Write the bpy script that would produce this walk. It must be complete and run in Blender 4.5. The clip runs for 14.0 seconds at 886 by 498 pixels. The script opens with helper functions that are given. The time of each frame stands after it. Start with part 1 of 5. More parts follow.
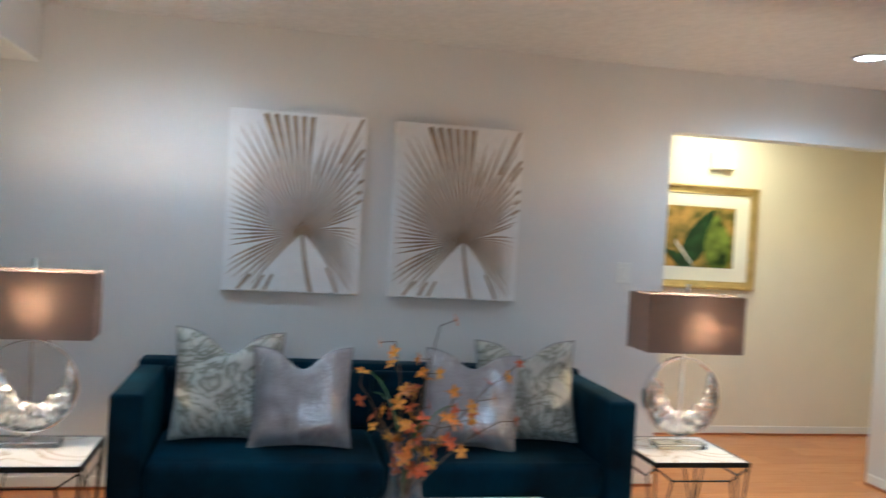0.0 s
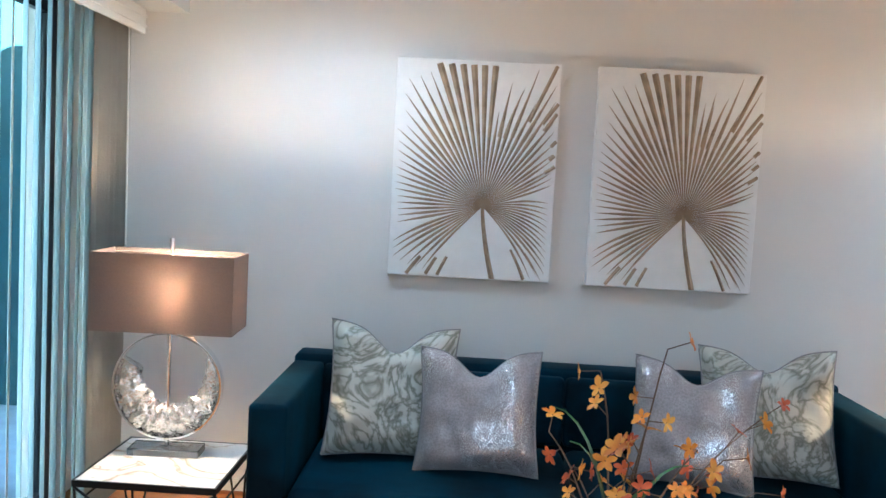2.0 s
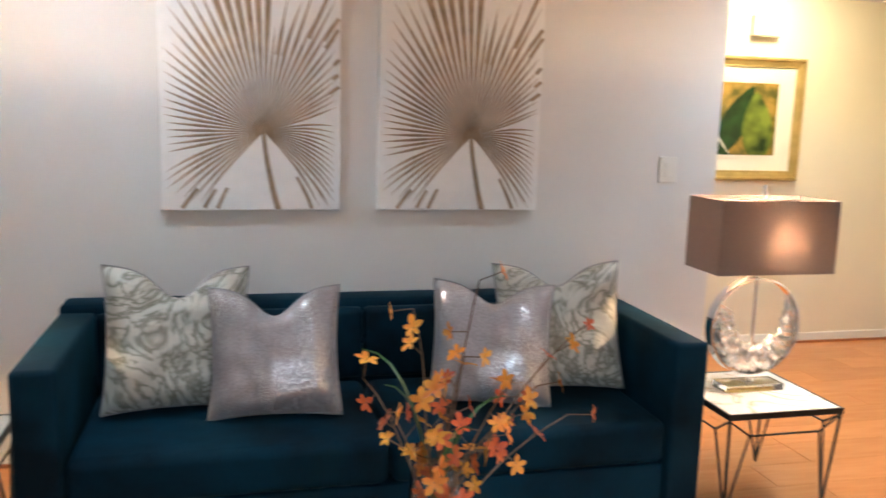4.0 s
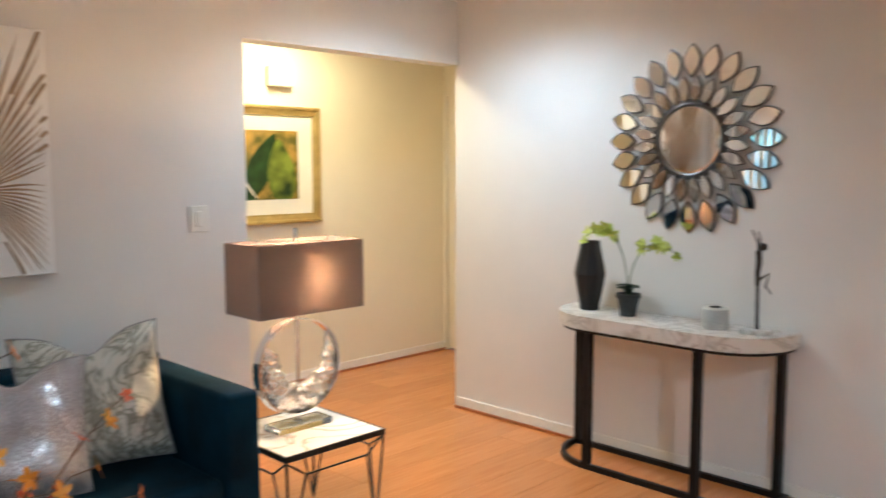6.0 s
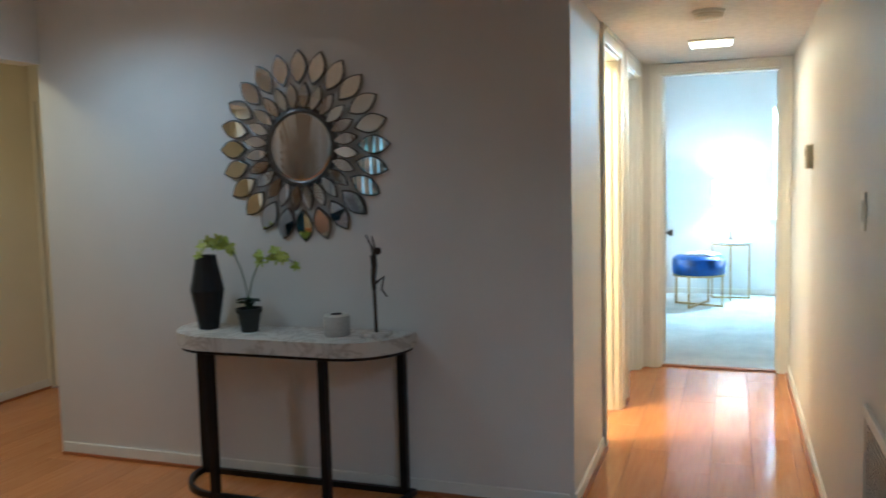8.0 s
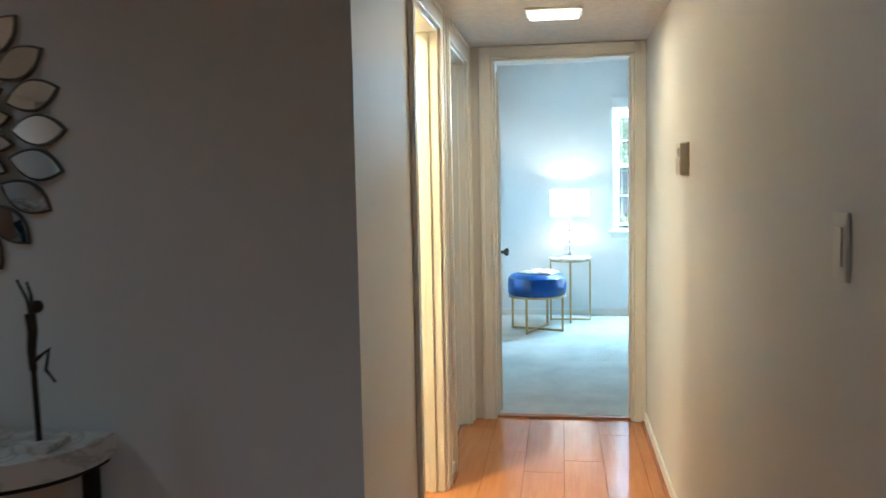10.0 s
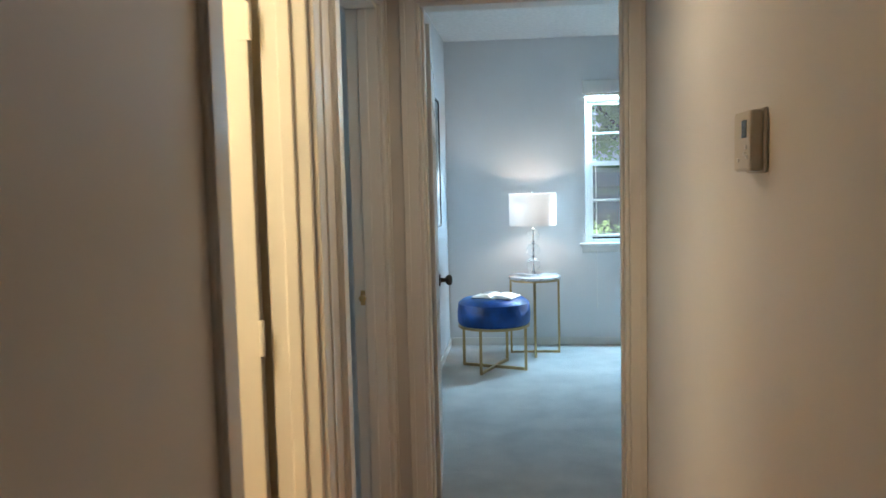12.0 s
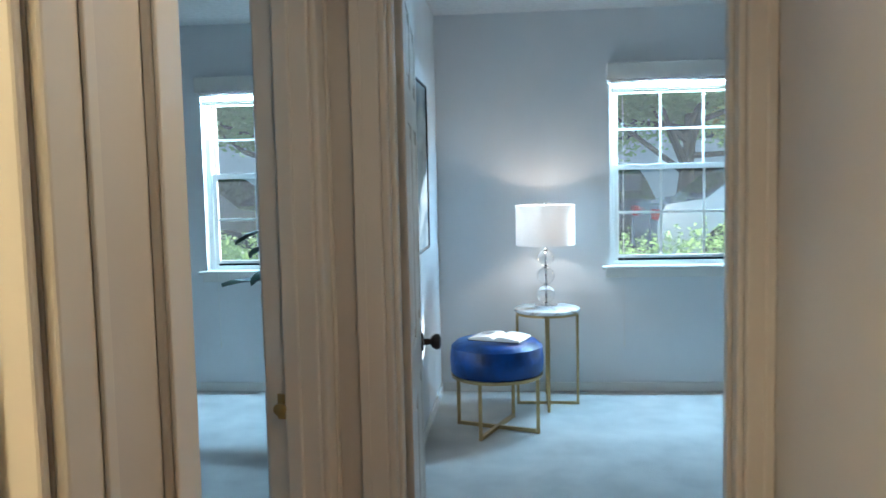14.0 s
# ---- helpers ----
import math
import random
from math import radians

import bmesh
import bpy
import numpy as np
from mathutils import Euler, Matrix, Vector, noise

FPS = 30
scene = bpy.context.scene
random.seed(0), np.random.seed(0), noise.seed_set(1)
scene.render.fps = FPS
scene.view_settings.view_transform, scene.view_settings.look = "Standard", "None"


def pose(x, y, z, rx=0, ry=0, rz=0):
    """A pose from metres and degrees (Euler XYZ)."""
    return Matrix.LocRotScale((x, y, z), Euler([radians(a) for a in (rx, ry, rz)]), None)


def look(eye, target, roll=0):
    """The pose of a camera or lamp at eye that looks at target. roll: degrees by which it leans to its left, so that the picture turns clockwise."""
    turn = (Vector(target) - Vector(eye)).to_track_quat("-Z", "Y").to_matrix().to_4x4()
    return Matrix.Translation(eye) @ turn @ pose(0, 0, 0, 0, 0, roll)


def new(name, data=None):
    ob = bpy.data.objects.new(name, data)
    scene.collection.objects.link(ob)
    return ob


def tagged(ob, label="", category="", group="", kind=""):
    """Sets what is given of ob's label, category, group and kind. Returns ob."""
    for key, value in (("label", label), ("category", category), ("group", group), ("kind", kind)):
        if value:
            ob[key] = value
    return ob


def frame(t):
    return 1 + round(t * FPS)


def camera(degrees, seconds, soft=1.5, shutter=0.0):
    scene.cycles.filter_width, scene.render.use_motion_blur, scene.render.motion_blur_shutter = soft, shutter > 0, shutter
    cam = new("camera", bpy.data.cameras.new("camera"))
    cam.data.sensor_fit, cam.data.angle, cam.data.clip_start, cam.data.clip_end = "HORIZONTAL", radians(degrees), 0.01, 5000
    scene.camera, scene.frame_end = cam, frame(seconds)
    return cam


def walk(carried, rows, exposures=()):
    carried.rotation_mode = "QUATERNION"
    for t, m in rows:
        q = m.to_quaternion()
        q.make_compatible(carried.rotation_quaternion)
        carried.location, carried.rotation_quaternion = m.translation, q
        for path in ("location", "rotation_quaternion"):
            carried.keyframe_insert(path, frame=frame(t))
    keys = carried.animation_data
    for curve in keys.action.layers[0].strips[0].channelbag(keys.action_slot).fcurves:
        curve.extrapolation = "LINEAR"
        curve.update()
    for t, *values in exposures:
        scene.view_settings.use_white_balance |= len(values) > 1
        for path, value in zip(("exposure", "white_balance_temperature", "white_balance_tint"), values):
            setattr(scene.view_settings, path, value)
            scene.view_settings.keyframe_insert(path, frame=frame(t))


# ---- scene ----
cam = camera(56.4, 14.0, shutter=0.5)
PATH = [
    (0, (-0.038, -0.106, 1.374), (0.364, 1.853, 1.329), 3.3),
    (0.5, (-0.015, 0.074, 1.391), (0.071, 2.069, 1.282), 3.4),
    (1, (-0.033, 0.283, 1.413), (-0.05, 2.278, 1.277), 3.4),
    (1.5, (-0.01, 0.492, 1.399), (-0.054, 2.486, 1.256), 3.3),
    (2, (0.043, 0.668, 1.397), (-0.012, 2.662, 1.247), 3.1),
    (2.2, (0.047, 0.685, 1.398), (-0.005, 2.679, 1.241), 3.0),
    (4.3, (0.002, 0.843, 1.416), (0.644, 2.708, 1.085), 1.6),
    (4.5, (0.002, 0.850, 1.416), (0.760, 2.676, 1.108), 1.4),
    (5, (0.011, 0.889, 1.421), (1.009, 2.601, 1.148), 0.8),
    (5.5, (0.036, 0.893, 1.425), (1.241, 2.472, 1.194), 0.6),
    (6, (0.05, 0.887, 1.418), (1.466, 2.285, 1.221), -0.1),
    (6.5, (0.105, 0.893, 1.415), (1.701, 2.083, 1.231), -0.6),
    (7, (0.088, 0.885, 1.414), (1.816, 1.876, 1.233), -1.0),
    (7.5, (0.105, 0.898, 1.401), (1.916, 1.727, 1.226), -1.3),
    (8, (0.216, 0.92, 1.405), (2.095, 1.58, 1.224), -1.4),
    (8.5, (0.472, 0.936, 1.405), (2.397, 1.445, 1.222), -1.6),
    (9, (0.773, 0.985, 1.395), (2.726, 1.374, 1.209), -1.8),
    (9.2, (0.911, 1.016, 1.401), (2.872, 1.363, 1.219), -1.7),
    (11.3, (2.451, 0.997, 1.367), (4.429, 1.246, 1.204), -1.2),
    (11.5, (2.607, 0.969, 1.381), (4.587, 1.204, 1.219), -1.4),
    (12, (2.996, 1.01, 1.385), (4.98, 1.205, 1.218), -1.4),
    (12.5, (3.363, 1.008, 1.4), (5.349, 1.18, 1.236), -1.4),
    (13, (3.752, 0.946, 1.412), (5.739, 1.104, 1.249), -1.3),
    (13.5, (4.092, 1.006, 1.397), (6.08, 1.154, 1.237), -1.4),
    (14, (4.326, 1.101, 1.428), (6.31, 1.284, 1.262), -1.3),
]
EXPOSURES = [
    (0.0, 4.2, 4700, -6), (0.5, 4.35, 4600, -4), (1.5, 4.75, 4600, -6), (2.2, 4.8, 4650, -6), (4.3, 4.75, 5550, 2), (5.0, 4.55, 5600, 2), (5.5, 4.5, 5550, 1),
    (6.0, 4.55, 5450, -1), (6.5, 4.1, 5250, -3), (7.0, 3.6, 5100, -4), (7.5, 3.15, 4950, -6), (8.5, 2.85, 4850, -7), (9.2, 2.75, 4900, -7),
    (11.3, 1.45, 4950, -2), (12.0, 1.25, 5250, 3), (12.5, 1.25, 5300, 2), (14.0, 1.05, 5100, 3),
]
walk(cam, [(t, look(eye, target, roll)) for t, eye, target, roll in PATH], EXPOSURES)

# ---- light ----
world = bpy.data.worlds.new("world")
scene.world = world
world.use_nodes = True
wn, wl = world.node_tree.nodes, world.node_tree.links
sky = wn.new("ShaderNodeTexSky")
sky.sky_type, sky.sun_disc = "NISHITA", False
SUN_FROM = Vector((1.0, -1.25, 0.46)).normalized()
sky.sun_elevation = math.asin(SUN_FROM.z)
sky.sun_rotation = math.atan2(SUN_FROM.x, SUN_FROM.y)
wl.new(sky.outputs[0], wn["Background"].inputs[0])
wn["Background"].inputs[1].default_value = 0.15


def lamp(name, kind, at, power, colour, target=None, size=0.1, size_y=None, angle=None):
    data = bpy.data.lights.new(name, kind)
    data.energy, data.color = power, colour
    if kind == "AREA":
        data.size = size
        if size_y:
            data.shape, data.size_y = "RECTANGLE", size_y
    elif kind == "SUN":
        data.angle = size
    else:
        data.shadow_soft_size = size
    if kind == "SPOT":
        data.spot_size, data.spot_blend = radians(angle), 0.7
    ob = new(name, data)
    ob.matrix_world = look(at, target) if target else Matrix.Translation(at)
    return ob


COOL, WARM, DAY = (0.86, 0.93, 1.0), (1.0, 0.72, 0.42), (0.58, 0.84, 1.0)
lamp("sun", "SUN", tuple(SUN_FROM * 40), 4.5, (1.0, 0.93, 0.82), (0, 0, 0), size=radians(0.5))
# The last two are added out of view to lift the general light.
DOWNLIGHTS = [(-0.50, 3.42, 1.6), (2.80, 3.50, 3.3), (0.9, 0.2, 8.6), (-0.6, -1.3, 8.0)]
for dx, dy, watts in DOWNLIGHTS:
    lamp("downlight_lamp", "SPOT", (dx, dy, 2.325), watts, COOL, (dx, dy, 0), size=0.09, angle=160)
lamp("hall_lamp", "AREA", (5.24, 1.04, 2.075), 1.6, (1.0, 0.68, 0.38), (5.24, 1.04, 0), size=0.22)
lamp("closet_lamp", "AREA", (4.16, 2.25, 2.40), 12, (1.0, 0.70, 0.36), (4.16, 2.25, 0), size=0.3)
lamp("entry_lamp", "AREA", (3.0, 4.85, 2.33), 1.25, (1.0, 0.74, 0.42), (3.0, 4.85, 0), size=0.3)
lamp("window_daylight", "AREA", (9.85, 0.025, 2.01), 48, DAY, (8.85, 0.025, 1.55), size=0.86, size_y=0.05)
lamp("window_daylight", "AREA", (9.85, 2.755, 2.01), 40, DAY, (8.85, 2.755, 1.55), size=0.86, size_y=0.05)
lamp("patio_daylight", "AREA", (-1.56, 1.4, 1.1), 2.1, DAY, (3.0, 1.4, 1.0), size=4.2, size_y=1.9)


# ---- materials ----
def mat(name, colour, rough=0.6, metal=0.0, vary=0.08, scale=6.0, bump=0.0, bump_scale=60.0, detail=4.0,
        sheen=0.0, coat=0.0, trans=0.0, ior=1.45, second=None, stretch=None, rand=0.0, spec=0.5):
    m = bpy.data.materials.new(name)
    m.use_nodes = True
    n, l = m.node_tree.nodes, m.node_tree.links
    b = n["Principled BSDF"]
    b.inputs["Roughness"].default_value = rough
    b.inputs["Metallic"].default_value = metal
    b.inputs["Sheen Weight"].default_value = sheen
    b.inputs["Coat Weight"].default_value = coat
    b.inputs["Transmission Weight"].default_value = trans
    b.inputs["IOR"].default_value = ior
    b.inputs["Specular IOR Level"].default_value = spec
    co = n.new("ShaderNodeTexCoord")
    src = co.outputs["Object"]
    if stretch:
        mp = n.new("ShaderNodeMapping")
        mp.inputs["Scale"].default_value = stretch
        l.new(src, mp.inputs[0])
        src = mp.outputs[0]
    no = n.new("ShaderNodeTexNoise")
    no.inputs["Scale"].default_value, no.inputs["Detail"].default_value = scale, detail
    l.new(src, no.inputs["Vector"])
    ramp = n.new("ShaderNodeValToRGB")
    c2 = second or tuple(min(1, c * (1 + vary)) for c in colour)
    c1 = colour if second else tuple(c * (1 - vary) for c in colour)
    ramp.color_ramp.elements[0].color, ramp.color_ramp.elements[0].position = (*c1, 1), 0.35
    ramp.color_ramp.elements[1].color, ramp.color_ramp.elements[1].position = (*c2, 1), 0.65
    l.new(no.outputs[0], ramp.inputs[0])
    out = ramp.outputs[0]
    if rand:
        info = n.new("ShaderNodeObjectInfo")
        hsv = n.new("ShaderNodeHueSaturation")
        mr = n.new("ShaderNodeMapRange")
        mr.inputs[3].default_value, mr.inputs[4].default_value = 1 - rand, 1 + rand
        l.new(info.outputs["Random"], mr.inputs[0])
        l.new(mr.outputs[0], hsv.inputs["Value"])
        l.new(out, hsv.inputs["Color"])
        out = hsv.outputs[0]
    l.new(out, b.inputs["Base Color"])
    if bump:
        nb = n.new("ShaderNodeTexNoise")
        nb.inputs["Scale"].default_value, nb.inputs["Detail"].default_value = bump_scale, 3
        l.new(src, nb.inputs["Vector"])
        bp = n.new("ShaderNodeBump")
        bp.inputs["Strength"].default_value, bp.inputs["Distance"].default_value = bump, 0.01
        l.new(nb.outputs[0], bp.inputs["Height"])
        l.new(bp.outputs[0], b.inputs["Normal"])
    return m


def glow(name, colour, strength):
    m = bpy.data.materials.new(name)
    m.use_nodes = True
    b = m.node_tree.nodes["Principled BSDF"]
    b.inputs["Base Color"].default_value = (*colour, 1)
    b.inputs["Emission Color"].default_value = (*colour, 1)
    b.inputs["Emission Strength"].default_value = strength
    return m


def fabric_shade(name, colour, through_share):
    m = bpy.data.materials.new(name)
    m.use_nodes = True
    n, l = m.node_tree.nodes, m.node_tree.links
    n.remove(n["Principled BSDF"])
    co = n.new("ShaderNodeTexCoord")
    wv = n.new("ShaderNodeTexNoise")
    wv.inputs["Scale"].default_value = 220
    l.new(co.outputs["Object"], wv.inputs["Vector"])
    rp = n.new("ShaderNodeValToRGB")
    rp.color_ramp.elements[0].color = (*[c * 0.88 for c in colour], 1)
    rp.color_ramp.elements[1].color = (*[min(1, c * 1.1) for c in colour], 1)
    l.new(wv.outputs[0], rp.inputs[0])
    d, tr, mx = n.new("ShaderNodeBsdfDiffuse"), n.new("ShaderNodeBsdfTranslucent"), n.new("ShaderNodeMixShader")
    l.new(rp.outputs[0], d.inputs[0]), l.new(rp.outputs[0], tr.inputs[0])
    mx.inputs[0].default_value = through_share
    l.new(d.outputs[0], mx.inputs[1]), l.new(tr.outputs[0], mx.inputs[2])
    l.new(mx.outputs[0], n["Material Output"].inputs[0])
    return m


def marbled(name, base, vein, scale, distortion, rough, metal=0.0, width=0.08, bump=0.0):
    m = mat(name, base, rough, metal, 0.05, 3.0, bump, 40)
    n, l = m.node_tree.nodes, m.node_tree.links
    b = n["Principled BSDF"]
    co = n.new("ShaderNodeTexCoord")
    w = n.new("ShaderNodeTexNoise")
    w.inputs["Scale"].default_value, w.inputs["Detail"].default_value, w.inputs["Distortion"].default_value = scale, 3, distortion
    l.new(co.outputs["Object"], w.inputs["Vector"])
    r = n.new("ShaderNodeValToRGB")
    e = r.color_ramp.elements
    e[0].position, e[0].color = 0.5 - width, (0, 0, 0, 1)
    e[1].position, e[1].color = 0.5 + width, (0, 0, 0, 1)
    k = e.new(0.5)
    k.color = (1, 1, 1, 1)
    l.new(w.outputs[0], r.inputs[0])
    mx = n.new("ShaderNodeMixRGB")
    old = b.inputs["Base Color"].links[0].from_socket
    l.new(r.outputs[0], mx.inputs[0]), l.new(old, mx.inputs[1])
    mx.inputs[2].default_value = (*vein, 1)
    l.new(mx.outputs[0], b.inputs["Base Color"])
    return m


M = {}
M["wall"] = mat("wall_paint", (0.74, 0.72, 0.69), 0.55, vary=0.02, scale=2.5, bump=0.05, bump_scale=90)
M["wall_bed"] = mat("bedroom_paint", (0.78, 0.78, 0.78), 0.6, vary=0.02, scale=2.5, bump=0.05, bump_scale=90)
M["cream"] = mat("cream_paint", (0.80, 0.74, 0.60), 0.55, vary=0.02, scale=2.5, bump=0.05, bump_scale=90)
M["ceil"] = mat("ceiling_texture", (0.74, 0.72, 0.70), 0.9, vary=0.05, scale=30, bump=0.9, bump_scale=110)
M["trim"] = mat("trim_paint", (0.80, 0.78, 0.73), 0.4, vary=0.015, scale=1.5)
M["wood"] = mat("laminate", (0.52, 0.205, 0.065), 0.13, vary=0.1, scale=3.0, second=(0.58, 0.245, 0.082), stretch=(1.2, 14, 6), rand=0.08, detail=6, bump=0.012, bump_scale=5)
M["gap"] = mat("floor_gap", (0.22, 0.07, 0.025), 0.6)
M["shoe"] = mat("floor_bead", (0.34, 0.12, 0.04), 0.4)
M["carpet"] = mat("carpet", (0.62, 0.60, 0.56), 0.95, vary=0.12, scale=4, bump=0.8, bump_scale=220, sheen=0.3)
M["velvet"] = mat("teal_velvet", (0.0012, 0.016, 0.030), 0.75, vary=0.6, scale=3.2, bump=0.15, bump_scale=12, sheen=0.05, spec=0.15)
M["blue_velvet"] = mat("blue_velvet", (0.003, 0.032, 0.16), 0.36, vary=0.6, scale=7, bump=0.45, bump_scale=14, sheen=0.3)
for nm in ("velvet", "blue_velvet"):
    b = M[nm].node_tree.nodes["Principled BSDF"]
    b.inputs["Sheen Roughness"].default_value = 0.35
    b.inputs["Sheen Tint"].default_value = (0.08, 0.42, 0.55, 1) if nm == "velvet" else (0.15, 0.4, 1, 1)
M["silver_cloth"] = mat("silver_cloth", (0.30, 0.275, 0.28), 0.5, 0.25, vary=0.2, scale=160, bump=0.35, bump_scale=14, second=(0.40, 0.37, 0.375))
n, l = M["silver_cloth"].node_tree.nodes, M["silver_cloth"].node_tree.links
foil_co = n.new("ShaderNodeTexCoord")
foil = []
for foil_scale, foil_stretch, lo, hi in ((330, (1, 1, 0.5), 0.50, 0.58), (5.0, (1.6, 1.0, 0.5), 0.46, 0.60)):
    mp, no, mr = n.new("ShaderNodeMapping"), n.new("ShaderNodeTexNoise"), n.new("ShaderNodeMapRange")
    mp.inputs["Scale"].default_value = foil_stretch
    no.inputs["Scale"].default_value = foil_scale
    mr.inputs[1].default_value, mr.inputs[2].default_value = lo, hi
    l.new(foil_co.outputs["Object"], mp.inputs[0]), l.new(mp.outputs[0], no.inputs["Vector"]), l.new(no.outputs[0], mr.inputs[0])
    foil.append(mr.outputs[0])
fleck = n.new("ShaderNodeMath")
fleck.operation = "MULTIPLY"
l.new(foil[0], fleck.inputs[0]), l.new(foil[1], fleck.inputs[1])
for socket, lo, hi in (("Metallic", 0.25, 1.0), ("Roughness", 0.52, 0.26)):
    mr = n.new("ShaderNodeMapRange")
    mr.inputs[3].default_value, mr.inputs[4].default_value = lo, hi
    l.new(fleck.outputs[0], mr.inputs[0]), l.new(mr.outputs[0], n["Principled BSDF"].inputs[socket])
tint = n.new("ShaderNodeMixRGB")
tint.inputs[2].default_value = (0.82, 0.82, 0.84, 1)
old = n["Principled BSDF"].inputs["Base Color"].links[0].from_socket
l.new(fleck.outputs[0], tint.inputs[0]), l.new(old, tint.inputs[1]), l.new(tint.outputs[0], n["Principled BSDF"].inputs["Base Color"])
M["marble_cloth"] = marbled("marbled_cloth", (0.54, 0.53, 0.47), (0.20, 0.20, 0.155), 3.4, 5.5, 0.5, 0.12, 0.10, 0.1)
M["piping"] = mat("piping", (0.30, 0.29, 0.29), 0.4, 0.4)
M["black"] = mat("black_metal", (0.018, 0.017, 0.017), 0.42, 0.6, vary=0.2)
M["marble"] = marbled("white_marble", (0.82, 0.81, 0.79), (0.50, 0.42, 0.33), 3.2, 1.6, 0.12, 0, 0.035)
M["stone"] = marbled("console_stone", (0.66, 0.63, 0.58), (0.46, 0.42, 0.37), 9.0, 1.0, 0.4, 0, 0.06, 0.1)
M["chrome"] = mat("chrome", (0.82, 0.82, 0.83), 0.08, 1.0, vary=0.03)
M["silver"] = mat("silver_leaf", (0.80, 0.78, 0.74), 0.22, 1.0, vary=0.15, scale=30, bump=0.9, bump_scale=70)
M["acrylic"] = mat("clear_acrylic", (0.97, 0.98, 0.98), 0.02, trans=1.0, ior=1.45, vary=0.0)
M["shade"] = fabric_shade("taupe_shade", (0.285, 0.235, 0.215), 0.36)
M["white_shade"] = fabric_shade("white_shade", (0.80, 0.79, 0.77), 0.16)
M["canvas"] = mat("canvas", (0.84, 0.83, 0.81), 0.7, vary=0.02, scale=20, bump=0.15, bump_scale=250)
M["gold_leaf"] = mat("bronze_relief", (0.36, 0.27, 0.18), 0.45, 0.3, vary=0.2, scale=18)
M["gold_frame"] = mat("gilt_frame", (0.55, 0.42, 0.16), 0.35, 0.7, vary=0.15, scale=14)
M["mat_board"] = mat("mat_board", (0.82, 0.79, 0.68), 0.8, vary=0.02)
M["photo_green"] = mat("print_green", (0.012, 0.03, 0.008), 0.25, vary=0.2, second=(0.20, 0.26, 0.03), scale=7, detail=2)
M["photo_gold"] = mat("print_gold", (0.10, 0.10, 0.02), 0.25, second=(0.50, 0.30, 0.06), scale=9)
M["leaf_print"] = mat("print_leaf", (0.015, 0.045, 0.01), 0.25, vary=0.4, scale=12)
M["mirror"] = mat("mirror_glass", (0.86, 0.87, 0.87), 0.02, 1.0, vary=0.01)
M["mirror_back"] = mat("mirror_edge", (0.14, 0.135, 0.13), 0.35, 0.8, vary=0.2)
M["matte_black"] = mat("matte_black", (0.012, 0.012, 0.013), 0.5, vary=0.2)
M["bronze"] = mat("dark_bronze", (0.05, 0.04, 0.035), 0.35, 0.8, vary=0.3, scale=25)
M["brass"] = mat("brushed_brass", (0.50, 0.36, 0.16), 0.3, 1.0, vary=0.08, scale=20)
M["old_bronze"] = mat("oiled_bronze", (0.07, 0.055, 0.045), 0.35, 0.85, vary=0.2)
M["speaker"] = mat("speaker_mesh", (0.50, 0.48, 0.45), 0.8, vary=0.12, scale=200, bump=0.3, bump_scale=300)
M["plastic"] = mat("white_plastic", (0.78, 0.76, 0.70), 0.4, vary=0.02)
M["thermo"] = mat("beige_plastic", (0.62, 0.57, 0.47), 0.45, vary=0.03)
M["screen"] = mat("grey_display", (0.10, 0.11, 0.09), 0.2)
M["slot"] = mat("dark_slot", (0.015, 0.015, 0.015), 0.9, spec=0.05)
M["orange"] = mat("orange_petal", (0.62, 0.16, 0.02), 0.5, second=(0.75, 0.36, 0.04), scale=12, rand=0.25)
M["red_petal"] = mat("red_petal", (0.45, 0.06, 0.02), 0.5, second=(0.62, 0.14, 0.03), scale=12, rand=0.2)
M["stem"] = mat("brown_stem", (0.12, 0.07, 0.04), 0.6, vary=0.2, scale=20)
M["green_leaf"] = mat("green_leaf", (0.05, 0.12, 0.03), 0.4, vary=0.3, scale=8)
M["dark_leaf"] = mat("dark_leaf", (0.012, 0.04, 0.018), 0.3, vary=0.4, scale=10)
M["lime"] = mat("lime_petal", (0.42, 0.52, 0.07), 0.5, second=(0.55, 0.62, 0.14), scale=15)
M["blind"] = mat("vane_fabric", (0.36, 0.34, 0.29), 0.6, vary=0.06, scale=8, bump=0.1, bump_scale=120)
M["glass"] = mat("pane", (1, 1, 1), 0.0, trans=1.0, ior=1.0, vary=0.0, spec=0.2)
# Clear pane with a pale daylight haze mixed into its shader.
M["hazy_glass"] = mat("hazy_pane", (1, 1, 1), 0.0, trans=1.0, ior=1.0, vary=0.0, spec=0.2)
n, l = M["hazy_glass"].node_tree.nodes, M["hazy_glass"].node_tree.links
haze, mx = n.new("ShaderNodeBsdfTranslucent"), n.new("ShaderNodeMixShader")
haze.inputs[0].default_value = (0.80, 0.84, 0.86, 1)
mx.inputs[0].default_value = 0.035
l.new(n["Principled BSDF"].outputs[0], mx.inputs[1]), l.new(haze.outputs[0], mx.inputs[2])
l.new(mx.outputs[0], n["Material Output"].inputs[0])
M["dark_frame"] = mat("dark_aluminium", (0.03, 0.035, 0.04), 0.4, 0.5)
# The dim blue-green of the shaded outdoors is put into this colour.
M["patio"] = mat("backdrop_teal", (0.022, 0.06, 0.07), 0.8, vary=0.15, scale=3, bump=0.2)
M["concrete"] = mat("patio_concrete", (0.30, 0.30, 0.29), 0.8, vary=0.1)
M["foliage"] = mat("leaves", (0.06, 0.12, 0.035), 0.35, second=(0.12, 0.20, 0.07), scale=3)
